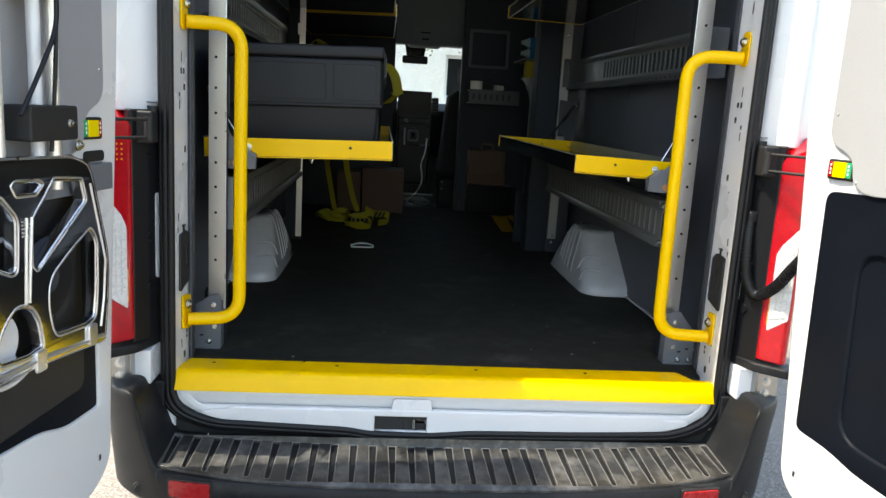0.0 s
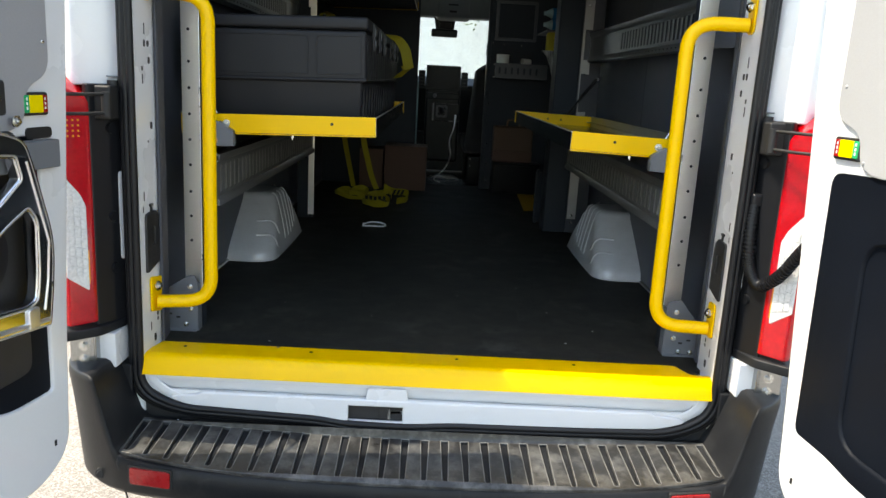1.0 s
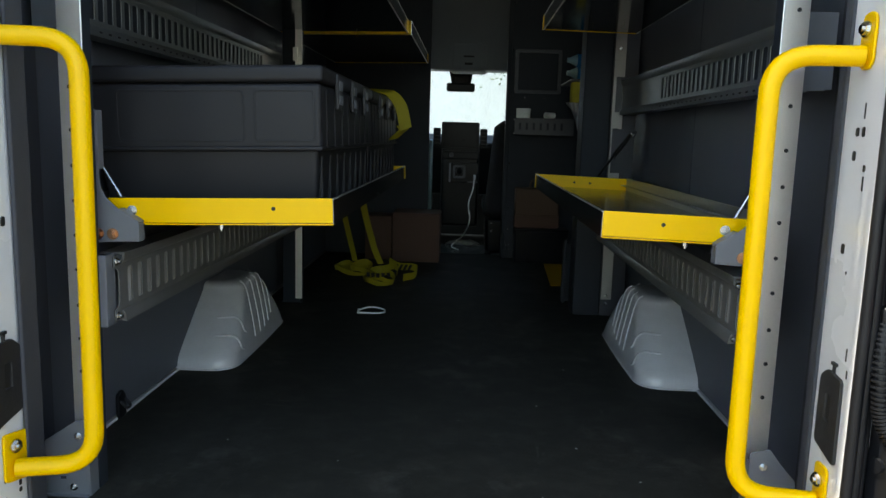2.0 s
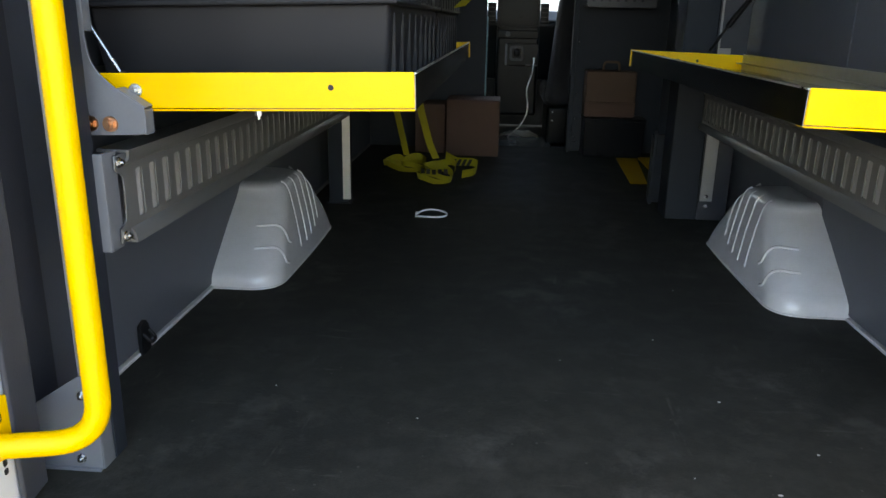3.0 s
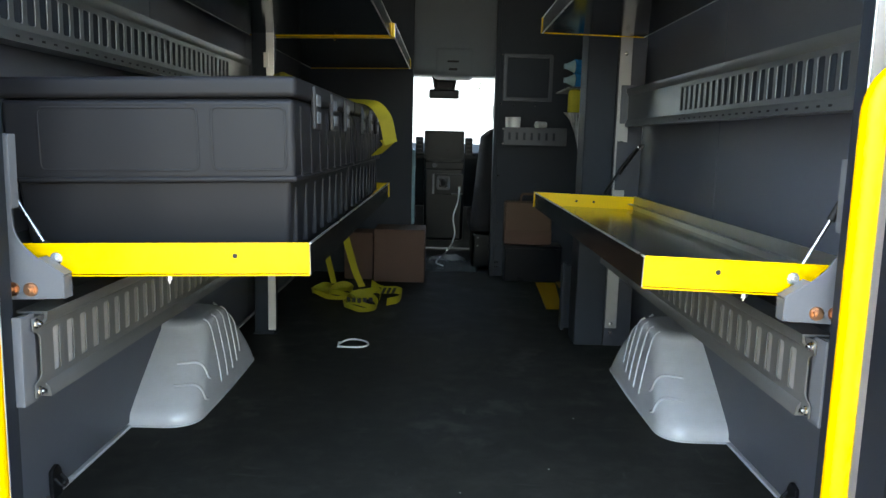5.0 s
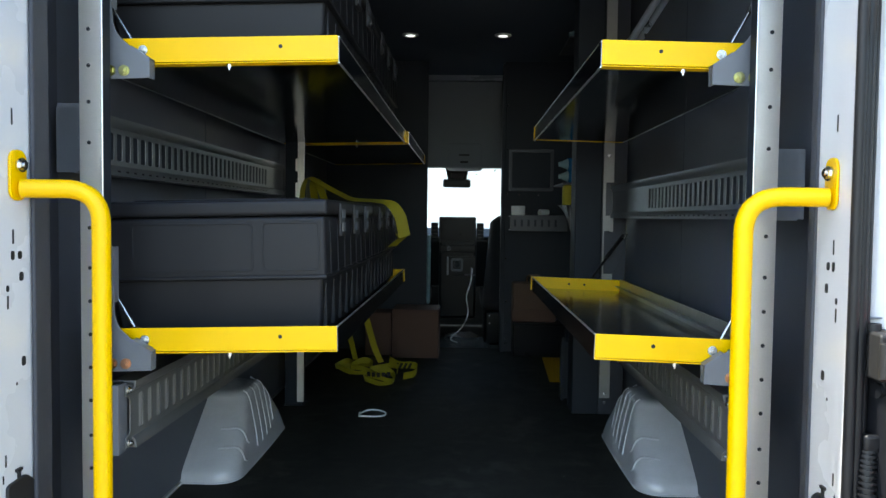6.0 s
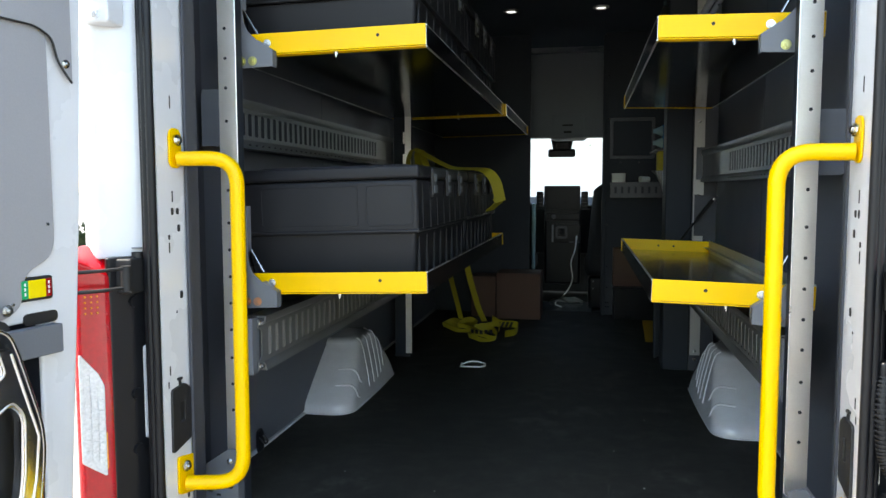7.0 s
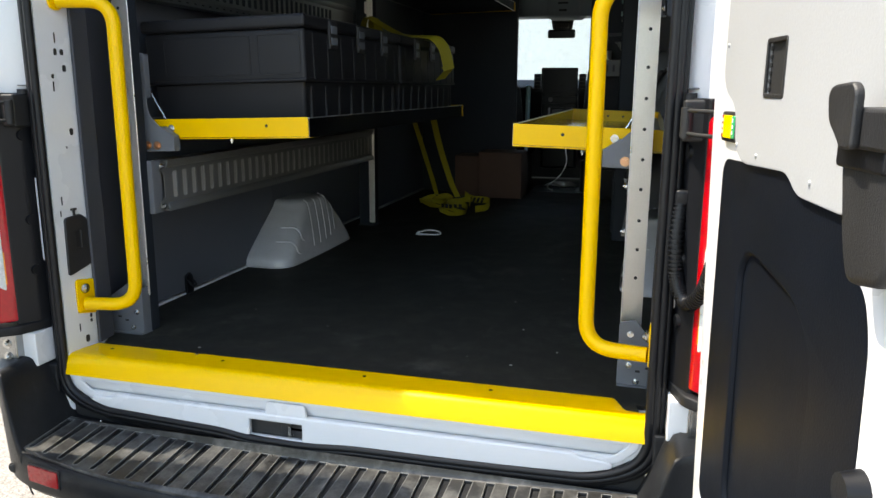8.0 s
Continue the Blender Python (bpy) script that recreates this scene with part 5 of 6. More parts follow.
track(-1, 0.690, 1.074, 1.234, 0.238, 2.145, 0.341, 2.12, 0.053, 0.0125, RAILGREY)
track(1, 0.722, 1.068, 1.224, 0.250, 2.09, 0.353, 2.05, 0.053, 0.0125, RAILGREY)
track(-1, 0.785, 1.728, 1.872, 0.250, 2.145, 0.395, 1.86, 0.0465, 0.0155, RAILBRIGHT)
track(1, 0.788, 1.637, 1.785, 0.250, 2.07, 0.395, 1.41, 0.0465, 0.0155, RAILBRIGHT)
for s, x0, x1, z0, z1 in ((-1, -0.838, -0.765, 1.729, 1.884), (1, 0.792, 0.858, 1.638, 1.795)):
    solo("track_end_plate", box(x0, x1, 0.246, 0.262, z0, z1, 0.002), STEELGREY, "grey steel end plate of the cargo track", "bracket", "track end plates")
solo("track_end_plate", box(0.757, 0.880, 2.070, 2.084, 1.648, 1.803, 0.002), DARKSTEEL, "charcoal end plate bolting track to upright", "bracket", "track end plates")


# ---- shelves ----
LEAN_LOW, LEAN_HIGH = radians(1.6), radians(1.2)


def shelf(s, xin, xout, z0, y0, y1):
    """Sheet-metal tray: yellow front and back lips, bright sides."""
    h = 0.058
    t = thing("shelf_tray", (s * (xin + xout) / 2, (y0 + y1) / 2, z0), "galvanised shelf tray with yellow end lips", "shelf", "shelf trays")
    a, b = sorted((s * xin, s * xout))
    part("pan", box(a, b, y0, y1, z0 + 0.003, z0 + 0.007, 0.0008), GALV, t)
    # extra sheet below the pan, coloured dark for the shade under the tray
    part("underside", box(a + 0.002, b - 0.002, y0 + 0.002, y1 - 0.002, z0, z0 + 0.0025, 0), UNDER, t, "shelf underside, coloured darker as if in shade")
    part("front_lip", box(a, b, y0 - 0.004, y0, z0 + 0.001, z0 + h, 0.0018), YELLOW, t, "yellow front lip")
    part("front_return", box(a, b, y0 - 0.004, y0 + 0.03, z0 - 0.0035, z0 - 0.0005, 0.001), YELLOW, t)
    part("back_lip", box(a, b, y1, y1 + 0.004, z0 - 0.002, z0 + h, 0.0018), YELLOW, t, "yellow back lip")
    part("inner_side", box(s * xin - 0.0015, s * xin + 0.0015, y0, y1, z0 - 0.002, z0 + h - 0.004, 0.0005), GALV, t)
    # outer side and fold take the lighter metal, as if catching light
    part("outer_side", box(s * xout - 0.0015, s * xout + 0.0015, y0, y1, z0 - 0.002, z0 + h + 0.004, 0.0005), GALVSIDE, t)
    part("side_fold", box(s * (xout - 0.016) - 0.010, s * (xout - 0.016) + 0.010, y0 + 0.01, y1 - 0.01, z0 + 0.028, z0 + 0.031, 0.0008), GALVSIDE, t)
    part("corner_cap", box(s * xin - 0.004, s * xin + 0.004, y1 - 0.012, y1 + 0.004, z0 - 0.002, z0 + h, 0.001), YELLOW, t)
    part("bright_edge", box(s * xin - 0.0025, s * xin + 0.0025, y0 + 0.002, y1 - 0.012, z0 + h - 0.004, z0 + h - 0.001, 0.0006), BEAD, t, "bare bright folded edge")
    if z0 > 1.7:
        part("bright_edge", box(s * xin - 0.0025, s * xin + 0.0025, y0 + 0.002, y1 - 0.012, z0 - 0.006, z0 - 0.0025, 0.0006), BEAD, t, "bare bright folded edge")
    hx = s * (xin + 0.135)
    part("hole", rod((hx, y0 - 0.0046, z0 + 0.034), (hx, y0 - 0.0035, z0 + 0.034), 0.0048, seg=12), INK, t)
    bx_ = s * (xin + (0.460 if s < 0 else 0.272))
    part("bolt", bolt((bx_, y0 - 0.004, z0 + 0.030), (0, -1, 0), 0.0085), ZINC, t)
    cx = s * (xin + (0.26 if s < 0 else 0.19))
    part("stud", join(rod((cx, y0 + 0.005, z0 - 0.004), (cx, y0 + 0.005, z0 - 0.012), 0.006, seg=6), rod((cx, y0 + 0.005, z0 - 0.01), (cx, y0 + 0.005, z0 - 0.018), 0.003, seg=8)), ZINC, t)
    for k in (0.4, 0.75):
        part("hole", rod((s * (xin + 0.09 + 0.2 * k), y1 - 0.0006, z0 + 0.03), (s * (xin + 0.09 + 0.2 * k), y1 + 0.001, z0 + 0.03), 0.005, seg=10), INK, t)
    lean = LEAN_LOW if z0 < 1.7 else LEAN_HIGH
    t.rotation_mode = "XYZ"
    t.rotation_euler.y = s * lean
    t.location.z -= (xout - xin) / 2 * math.sin(lean)
    return t


SHELVES = ((-1, -0.199, -0.798, 1.315), (1, 0.408, 0.811, 1.307), (-1, -0.200, -0.798, 1.996), (1, 0.410, 0.811, 1.989))
for s, xi, xo, z in SHELVES:
    shelf(s, abs(xi), abs(xo), z, 0.304, 2.22 if s < 0 else 1.98)
shelf(-1, 0.185, 0.80, 1.996, 2.27, 3.69)


def bracket(s, z, bolt_mat):
    """Cast knee bracket between upright and tray, with its stay strut."""
    dx, xa = (-0.012, 0.732) if s < 0 else (0.010, 0.736)
    P = lambda x: s * (x + dx)
    t = thing("shelf_bracket", (P(0.70), 0.28, z - 0.055), "grey steel knee bracket under the shelf lip", "bracket", "shelf knee brackets")
    loop = [(P(0.748), z - 0.053), (P(0.647), z - 0.049), (P(0.644), z - 0.008), (P(0.690), z + 0.022), (P(0.718), z + 0.048), (P(xa - 0.003), z + 0.072), (P(xa), z + 0.110), (P(xa), z + 0.240), (P(0.752), z + 0.242)]
    part("plate", plate(rounded(loop, [.004, .006, .008, .01, .012, .01, .02, .004, .002], 4), [], 0.005, axes((0, 0.268, 0), (1, 0, 0), (0, 0, 1)), 0.001), STEELGREY, t)
    part("return", box(P(0.648), P(0.643), 0.266, 0.296, z - 0.050, z - 0.010, 0.001), STEELGREY, t)
    part("return", box(P(xa + 0.001), P(xa - 0.003), 0.266, 0.29, z + 0.11, z + 0.24, 0.001), STEELGREY, t)
    slope = plate([(0, 0), (0.052, 0), (0.052, 0.004), (0, 0.004)], [], 0.028, axes((P(0.645), 0.281, z - 0.009), (s * 0.046, 0, 0.030), (-s * 0.030, 0, 0.046)), 0.0005)
    part("return", slope, STEELGREY, t)
    for x in (0.735, 0.702):
        part("bolt", bolt((P(x), 0.2645, z - 0.034), (0, -1, 0), 0.0095), bolt_mat, t)
    st = thing("stay_strut", (P(0.69), 0.33, z + 0.03), "black and steel gas stay strut of the shelf", "gas strut", "gas stay struts")
    a, b = Vector((s * 0.790, 0.335, z + 0.192)), Vector((s * (0.690 if s < 0 else 0.703), 0.322, z + 0.038))
    mid = a.lerp(b, 0.42)
    part("cylinder", rod(a, mid, 0.0075, seg=12), INK, st)
    part("piston_rod", rod(mid, b, 0.0038, seg=10), ZINC, st)
    part("end_joint", ball(a, 0.009), INK, st)
    part("end_joint", ball(b, 0.009), INK, st)


for s, xi, xo, z in SHELVES:
    bracket(s, z, COPPER if z < 1.7 else BRASS)
# stay at the back end of the open tray
st = thing("stay_strut", (0.72, 2.10, 1.36), "black gas stay strut at the tray back", "gas strut", "gas stay struts")
part("cylinder", rod((0.838, 2.072, 1.552), (0.755, 2.03, 1.452), 0.009), INK, st)
part("piston_rod", rod((0.755, 2.03, 1.452), (0.680, 1.95, 1.365), 0.005), INK, st)
part("end_joint", ball((0.839, 2.072, 1.553), 0.011), ZINC, st)
st = thing("stay_strut", (0.70, 1.1, 2.1), "bright stay bar above the high tray", "gas strut", "gas stay struts")
part("bar", join(rod((0.79, 0.60, 2.52), (0.57, 1.15, 2.10), 0.012), rod((0.815, 0.62, 2.515), (0.595, 1.17, 2.095), 0.010)), BEAD, st)
part("end_joint", ball((0.57, 1.15, 2.10), 0.014), INK, st)


# ---- totes on the left shelves ----
def tote(y0, y1, z0):
    x0, x1 = -0.790, -0.236
    t = thing("storage_tote", ((x0 + x1) / 2, (y0 + y1) / 2, z0), "dark grey lidded plastic storage tote on the shelf", "tote", "storage totes")
    # lower body tapers towards its foot
    b = box(x0 + 0.012, x1 - 0.012, y0 + 0.014, y1 - 0.012, z0 + 0.002, z0 + 0.160, 0.012, 3)
    for v in b.verts:
        k = 1 - (v.co.z - z0) / 0.155
        v.co.x += -0.012 * k if v.co.x > (x0 + x1) / 2 else 0.012 * k
        v.co.y += -0.015 * k if v.co.y > (y0 + y1) / 2 else 0.015 * k
    part("body", b, TOTE, t)
    part("skirt", box(x0, x1, y0, y1, z0 + 0.157, z0 + 0.312, 0.012, 3), TOTE, t)
    part("rim", box(x0 - 0.002, x1 + 0.002, y0 - 0.002, y1 + 0.002, z0 + 0.154, z0 + 0.165, 0.004), TOTE, t)
    lid = part("lid", box(x0 - 0.006, x1 + 0.007, y0 - 0.008, y1 + 0.008, z0 + 0.313, z0 + 0.352, 0.010, 3), TOTE, t)
    part("lid_panel", box(x0 + 0.05, x1 - 0.05, y0 + 0.06, y1 - 0.06, z0 + 0.351, z0 + 0.357, 0.003), TOTE, lid)
    # raised frames on the front face
    for u0, u1 in ((-0.722, -0.418), (-0.394, -0.252)):
        m = axes((0, y0 - 0.001, 0), (1, 0, 0), (0, 0, 1))
        part("front_frame", plate(rect(u0, u1, z0 + 0.176, z0 + 0.296, 0.014), [rect(u0 + 0.003, u1 - 0.003, z0 + 0.179, z0 + 0.293, 0.012)], 0.0022, m, 0.0009), TOTE, t)
    part("hand_hold", plate(rect(-0.358, -0.306, z0 + 0.006, z0 + 0.034, 0.004), [], 0.006, axes((0, y0 + 0.0275, 0), (1, 0, 0), (0, 0, 1)), 0.0015), BLACKPL, t, "black foot slot")
    # side ribs and latches
    n = int((y1 - y0) / 0.105)
    for i in range(n):
        y = y0 + 0.07 + i * (y1 - y0 - 0.12) / (n - 1)
        part("rib", box(x1 - 0.006, x1 + 0.0025, y - 0.013, y + 0.013, z0 + 0.160, z0 + 0.300, 0.004), TOTE, t)
        part("rib", box(x1 - 0.03, x1 - 0.011, y - 0.013, y + 0.013, z0 + 0.020, z0 + 0.142, 0.004), TOTE, t)
    for i in range(3):
        y = y0 + 0.20 + i * (y1 - y0 - 0.40) / 2
        lt = part("latch", box(x1 + 0.002, x1 + 0.013, y - 0.032, y + 0.032, z0 + 0.255, z0 + 0.345, 0.004), BLACKPL, t, "black lid latch")
        for k in range(2):
            part("clasp", box(x1 + 0.012, x1 + 0.015, y - 0.024, y + 0.024, z0 + 0.268 + 0.036 * k, z0 + 0.292 + 0.036 * k, 0.001), STEELGREY, lt)
    return t


ta = tote(0.385, 1.28, 1.324)
base = Vector(ta.location)
for y, z, lean in ((0.925, 0.0, LEAN_LOW), (0.0, 0.681, LEAN_HIGH), (0.925, 0.681, LEAN_HIGH), (0.0, 0.0, LEAN_LOW)):
    # turned about the tray's inner edge
    m = Matrix.Translation((-0.199, 0, 1.315 + z)) @ Matrix.Rotation(-lean, 4, "Y") @ Matrix.Translation((0.199, 0, -1.315 - z)) @ Matrix.Translation(base + Vector((0, y, z)))
    if y or z:
        copy_thing(ta, m)
    else:
        ta.matrix_basis = m

# ---- straps ----
sp = thing("ratchet_strap", (-0.45, 1.83, 1.688), "yellow webbing strap slung over the totes", "strap")
way = bend([(-0.640, 1.905, 1.688), (-0.625, 1.880, 1.770), (-0.600, 1.862, 1.806), (-0.555, 1.845, 1.782), (-0.480, 1.830, 1.742), (-0.400, 1.815, 1.704), (-0.290, 1.795, 1.700), (-0.225, 1.785, 1.694), (-0.182, 1.785, 1.640), (-0.162, 1.790, 1.545)], 0.03, 5)
tw = [min(1, max(0, (p.x + 0.30) / 0.12)) for p in way]
part("webbing", ribbon(way, 0.052, [Vector((0.25, 1, 0.25)).lerp(Vector((1.0, 0.35, 0.35)), k) for k in tw]), STRAP, sp)
part("webbing", ribbon(bend([(-0.575, 1.90, 1.688), (-0.585, 1.885, 1.775), (-0.565, 1.870, 1.800), (-0.520, 1.855, 1.690)], 0.03, 5), 0.050, (0.5, 1, 0.1)), STRAP, sp)
part("webbing", ribbon(bend([(-0.182, 1.800, 1.560), (-0.170, 1.815, 1.545), (-0.200, 1.835, 1.52), (-0.222, 1.85, 1.50)], 0.01, 4), 0.046, (0.9, 0.4, 0.2)), STRAP, sp)

hp = thing("strap_bundle", (-0.35, 2.95, ZF), "loose heap of yellow printed webbing on the floor", "strap")


def loop_ribbon(c, rx, ry, rot, tilt, turns=1.0, w_=0.045, n=26):
    pts, sides = [], []
    for i in range(n + 1):
        a = 2 * math.pi * turns * i / n
        p = Vector((rx * math.cos(a), ry * math.sin(a), 0.012 * math.sin(a * 2)))
        p = Euler((tilt, 0, rot)).to_matrix() @ p
        pts.append(Vector(c) + p)
        sides.append(Euler((tilt, 0, rot)).to_matrix() @ Vector((0.25 * math.cos(a), 0.25 * math.sin(a), 1)))
    return ribbon(pts, w_, sides)


for c, rx, ry, rot, tilt, tr, wd in (((-0.372, 2.715, 0.722), 0.086, 0.105, 0.15, 0.10, 1.0, 0.034), ((-0.366, 2.735, 0.738), 0.070, 0.085, 0.6, 0.22, 0.9, 0.030), ((-0.350, 2.78, 0.752), 0.085, 0.06, -0.5, 0.30, 0.8, 0.034),
                                     ((-0.545, 2.965, 0.724), 0.105, 0.075, -0.3, 0.12, 1.0, 0.036), ((-0.500, 2.945, 0.742), 0.070, 0.055, 0.7, 0.30, 0.9, 0.034), ((-0.615, 3.00, 0.728), 0.055, 0.07, 0.3, 0.15, 1.0, 0.032)):
    part("webbing", loop_ribbon(c, rx, ry, rot, tilt, tr, wd), STRAP, hp)
flat = bend([(-0.33, 2.855, 0.80), (-0.27, 2.815, 0.775), (-0.20, 2.835, 0.775), (-0.165, 2.865, 0.76), (-0.175, 2.805, 0.73), (-0.24, 2.755, 0.725)], 0.03)
part("webbing", ribbon(flat, 0.05, (0.1, -0.45, 0.9)), STRAP, hp)
for k in range(4):
    x = -0.285 + k * 0.026
    bar = plate(rounded([(-0.013, -0.019), (0.002, -0.019), (0.013, 0.019), (-0.002, 0.019)], 0.001), [], 0.002, axes((x, 2.803, 0.775), (1, 0.05, 0), (0.1, -0.45, 0.9)), 0.0003)
    part("print_bar", bar, INK, hp)
for k in range(5):
    bar = plate(rect(-0.009, 0.009, -0.013, 0.013), [], 0.002, axes((-0.427 + k * 0.028, 2.647 + 0.012 * abs(k - 2), 0.752), (1, 0.1 * (k - 2), 0), (0, -0.3, 0.9)), 0.0003)
    part("print_bar", bar, INK, hp)
part("webbing", ribbon(bend([(-0.472, 2.555, 1.35), (-0.464, 2.735, 1.10), (-0.412, 2.835, 0.86), (-0.380, 2.865, 0.78)], 0.1), 0.036, [(0.9, 0.3, 0.1)] * 18), STRAP, hp)
part("webbing", ribbon(bend([(-0.60, 2.555, 1.35), (-0.585, 2.785, 1.08), (-0.555, 2.915, 0.86), (-0.54, 2.935, 0.78)], 0.1), 0.034, [(0.9, -0.3, 0.1)] * 18), STRAP, hp)

zt = bmesh.new()
pts = [(-0.322 + 0.062 * math.cos(a) + 0.004 * math.sin(3 * a), 2.000 + 0.060 * math.sin(a), ZF + 0.006 + 0.006 * math.sin(a) ** 2) for a in [2 * math.pi * i / 36 for i in range(37)]]
join(zt, ribbon(pts, 0.007, (0, 0, 1), 0.002), box(-0.388, -0.378, 2.01, 2.024, ZF + 0.001, ZF + 0.012, 0.002), box(-0.385, -0.35, 1.968, 1.974, ZF + 0.001, ZF + 0.006, 0.001))
solo("cable_tie", zt, ZIP, "white nylon cable tie looped on the floor", "cable tie")

# ---- front of the cargo bay ----
ZP = 3.735
solo("bulkhead_left", box(-0.875, -0.165, ZP, ZP + 0.03, ZF, 2.70, 0.004), BULK, "dark grey steel bulkhead beside the cab passage", kind="structure")
solo("bulkhead_right", box(0.360, 0.905, ZP, ZP + 0.03, ZF, 2.70, 0.004), BULK, "dark grey steel bulkhead beside the cab passage", kind="structure")
solo("bulkhead_edge", box(0.345, 0.372, ZP - 0.03, ZP + 0.04, ZF, 2.68, 0.004), BULK, "charcoal edge angle of the bulkhead", kind="structure")
for k, (x, z) in enumerate(((0.385, 0.76), (0.385, 0.79), (0.40, 0.79), (0.40, 0.76), (0.392, 0.90), (0.39, 1.05), (0.385, 1.35), (0.385, 1.80), (0.47, 1.79), (0.60, 1.79), (0.385, 2.1), (0.385, 2.4))):
    solo("rivet", ball((x, ZP - 0.003, z), 0.006, 1, 0.6, 1, 8), ZINC, "small bright bulkhead rivet", "rivet", "bulkhead rivets")
pt = thing("bulkhead_hatch", (0.58, ZP, 1.82), "charcoal framed hatch in the bulkhead", "hatch")
part("frame", plate(rect(0.40, 0.70, 1.82, 2.10, 0.01), [rect(0.415, 0.685, 1.835, 2.085, 0.006)], 0.012, axes((0, ZP - 0.006, 0), (1, 0, 0), (0, 0, 1)), 0.003), DARKSTEEL, pt)
part("panel", box(0.415, 0.685, ZP - 0.003, ZP + 0.002, 1.835, 2.085, 0.001), BULK, pt)
pk = thing("wall_pocket", (0.58, 3.7, 1.50), "dark steel pocket tray hung on the bulkhead", "tray")
part("front", plate(rect(0.40, 0.78, 1.545, 1.650, 0.004), [], 0.004, axes((0, 3.56, 0), (1, 0, 0), (0, 0, 1)), 0.001), DARKSTEEL, pk)
for k in range(7):
    part("rib", box(0.425 + 0.045 * k, 0.440 + 0.045 * k, 3.5555, 3.5585, 1.575, 1.62, 0.001), BULK, pk)
part("base", box(0.40, 0.78, 3.56, ZP, 1.547, 1.553, 0.001), DARKSTEEL, pk)
part("shelf", box(0.40, 0.78, 3.58, ZP, 1.640, 1.646, 0.001), DARKSTEEL, pk)
cup = thing("cup", (0.455, 3.61, 1.646), "white cup standing on the bulkhead tray", "cup")
part("bowl", join(rod((0.455, 3.61, 1.647), (0.455, 3.61, 1.710), 0.045, 0.047, 24)), MUG, cup)
part("rim", tube([(0.455 + 0.047 * math.cos(a), 3.61 + 0.047 * math.sin(a), 1.710) for a in [6.283 * i / 24 for i in range(24)]], 0.002, True, 2), MUG, cup)
solo("paper_roll", rod((0.60, 3.61, 1.668), (0.66, 3.64, 1.672), 0.024, 0.018, 14), MUG, "small crumpled white paper roll on the tray", "paper roll")
bg_ = thing("paper_bag", (0.57, 3.62, 0.927), "folded brown paper bag with handles on the bin", "paper bag")
part("sack", box(0.425, 0.715, 3.57, 3.70, 0.930, 1.195, 0.012), PAPER, bg_)
part("fold", box(0.423, 0.717, 3.562, 3.572, 1.01, 1.02, 0.003), PAPER, bg_)
part("band", box(0.424, 0.716, 3.563, 3.570, 0.935, 1.01, 0.003), CARD, bg_)
part("handle", tube(bend([(0.52, 3.60, 1.19), (0.525, 3.595, 1.245), (0.61, 3.595, 1.245), (0.615, 3.60, 1.19)], 0.02), 0.007), PAPER, bg_)
bn = thing("floor_bin", (0.57, 3.7, ZF), "low charcoal bin at the bulkhead foot", "bin")
part("body", box(0.43, 0.78, 3.54, 3.73, ZF + 0.002, 0.918, 0.008), SCREEN, bn)
part("rim", box(0.425, 0.785, 3.535, 3.733, 0.910, 0.927, 0.004), SCREEN, bn)


def carton(x0, x1, y0, y1, z0, z1, label):
    t = thing("carton", ((x0 + x1) / 2, (y0 + y1) / 2, z0), label, "cardboard box", "cartons by the bulkhead")
    part("body", box(x0, x1, y0, y1, z0 + 0.001, z1, 0.004), CARD, t)
    part("flap", box(x0 + 0.002, (x0 + x1) / 2 - 0.001, y0 + 0.002, y1 - 0.002, z1, z1 + 0.004, 0.001), CARD, t)
    part("flap", box((x0 + x1) / 2 + 0.001, x1 - 0.002, y0 + 0.002, y1 - 0.002, z1, z1 + 0.004, 0.001), CARD, t)


carton(-0.372, -0.066, 3.43, 3.71, ZF, 1.018, "closed brown cardboard box on the floor")
carton(-0.56, -0.385, 3.50, 3.72, ZF, 0.985, "closed brown cardboard box in the shade")

stp = thing("step_edge", (0.72, 3.2, ZF), "yellow painted step edge by the side door", "step edge")
part("strip", prism([(0.592, 2.787), (0.675, 2.79), (0.745, 3.52), (0.625, 3.52)], ZF + 0.0005, ZF + 0.004, 0.0005), STEPYEL, stp)
part("riser", box(0.75, 0.885, 2.80, 3.52, ZF + 0.001, ZF + 0.012, 0.002), STEPYEL, stp)

# side cabinet with bottles and film behind the right upright
cb = thing("side_rack", (0.72, 2.75, ZF), "charcoal rack behind the upright", "rack")
part("side", box(0.60, 0.615, 2.36, 2.38, ZF, 1.02, 0.002), BULK, cb)
part("side", box(0.600, 0.90, 2.40, 2.42, ZF + 0.001, 1.00, 0.003), BULK, cb)
part("shelf", box(0.60, 0.90, 2.42, 2.85, 1.81, 1.818, 0.002), DARKSTEEL, cb)
part("bracket", box(0.87, 0.90, 2.42, 2.84, 1.60, 1.81, 0.002), DARKSTEEL, cb)
for k, (x, y, z) in enumerate(((0.66, 2.55, 1.855), (0.66, 2.56, 1.92), (0.70, 2.55, 2.600), (0.74, 2.56, 1.87))):
    bt = thing("bottle_pack", (x, y, z - 0.035), "blue wrapped bottles with silvery ends", "bottle", "wrapped bottles")
    part("wrap", join(rod((x - 0.02, y, z), (x + 0.11, y + 0.02, z), 0.034, seg=16), ball((x + 0.10, y + 0.02, z), 0.034)), BLUECAP, bt)
    part("end", join(rod((x - 0.055, y - 0.003, z), (x - 0.02, y, z), 0.014, 0.030, 14), rod((x - 0.068, y - 0.004, z), (x - 0.055, y - 0.003, z), 0.013, seg=12)), TEALGLASS, bt)
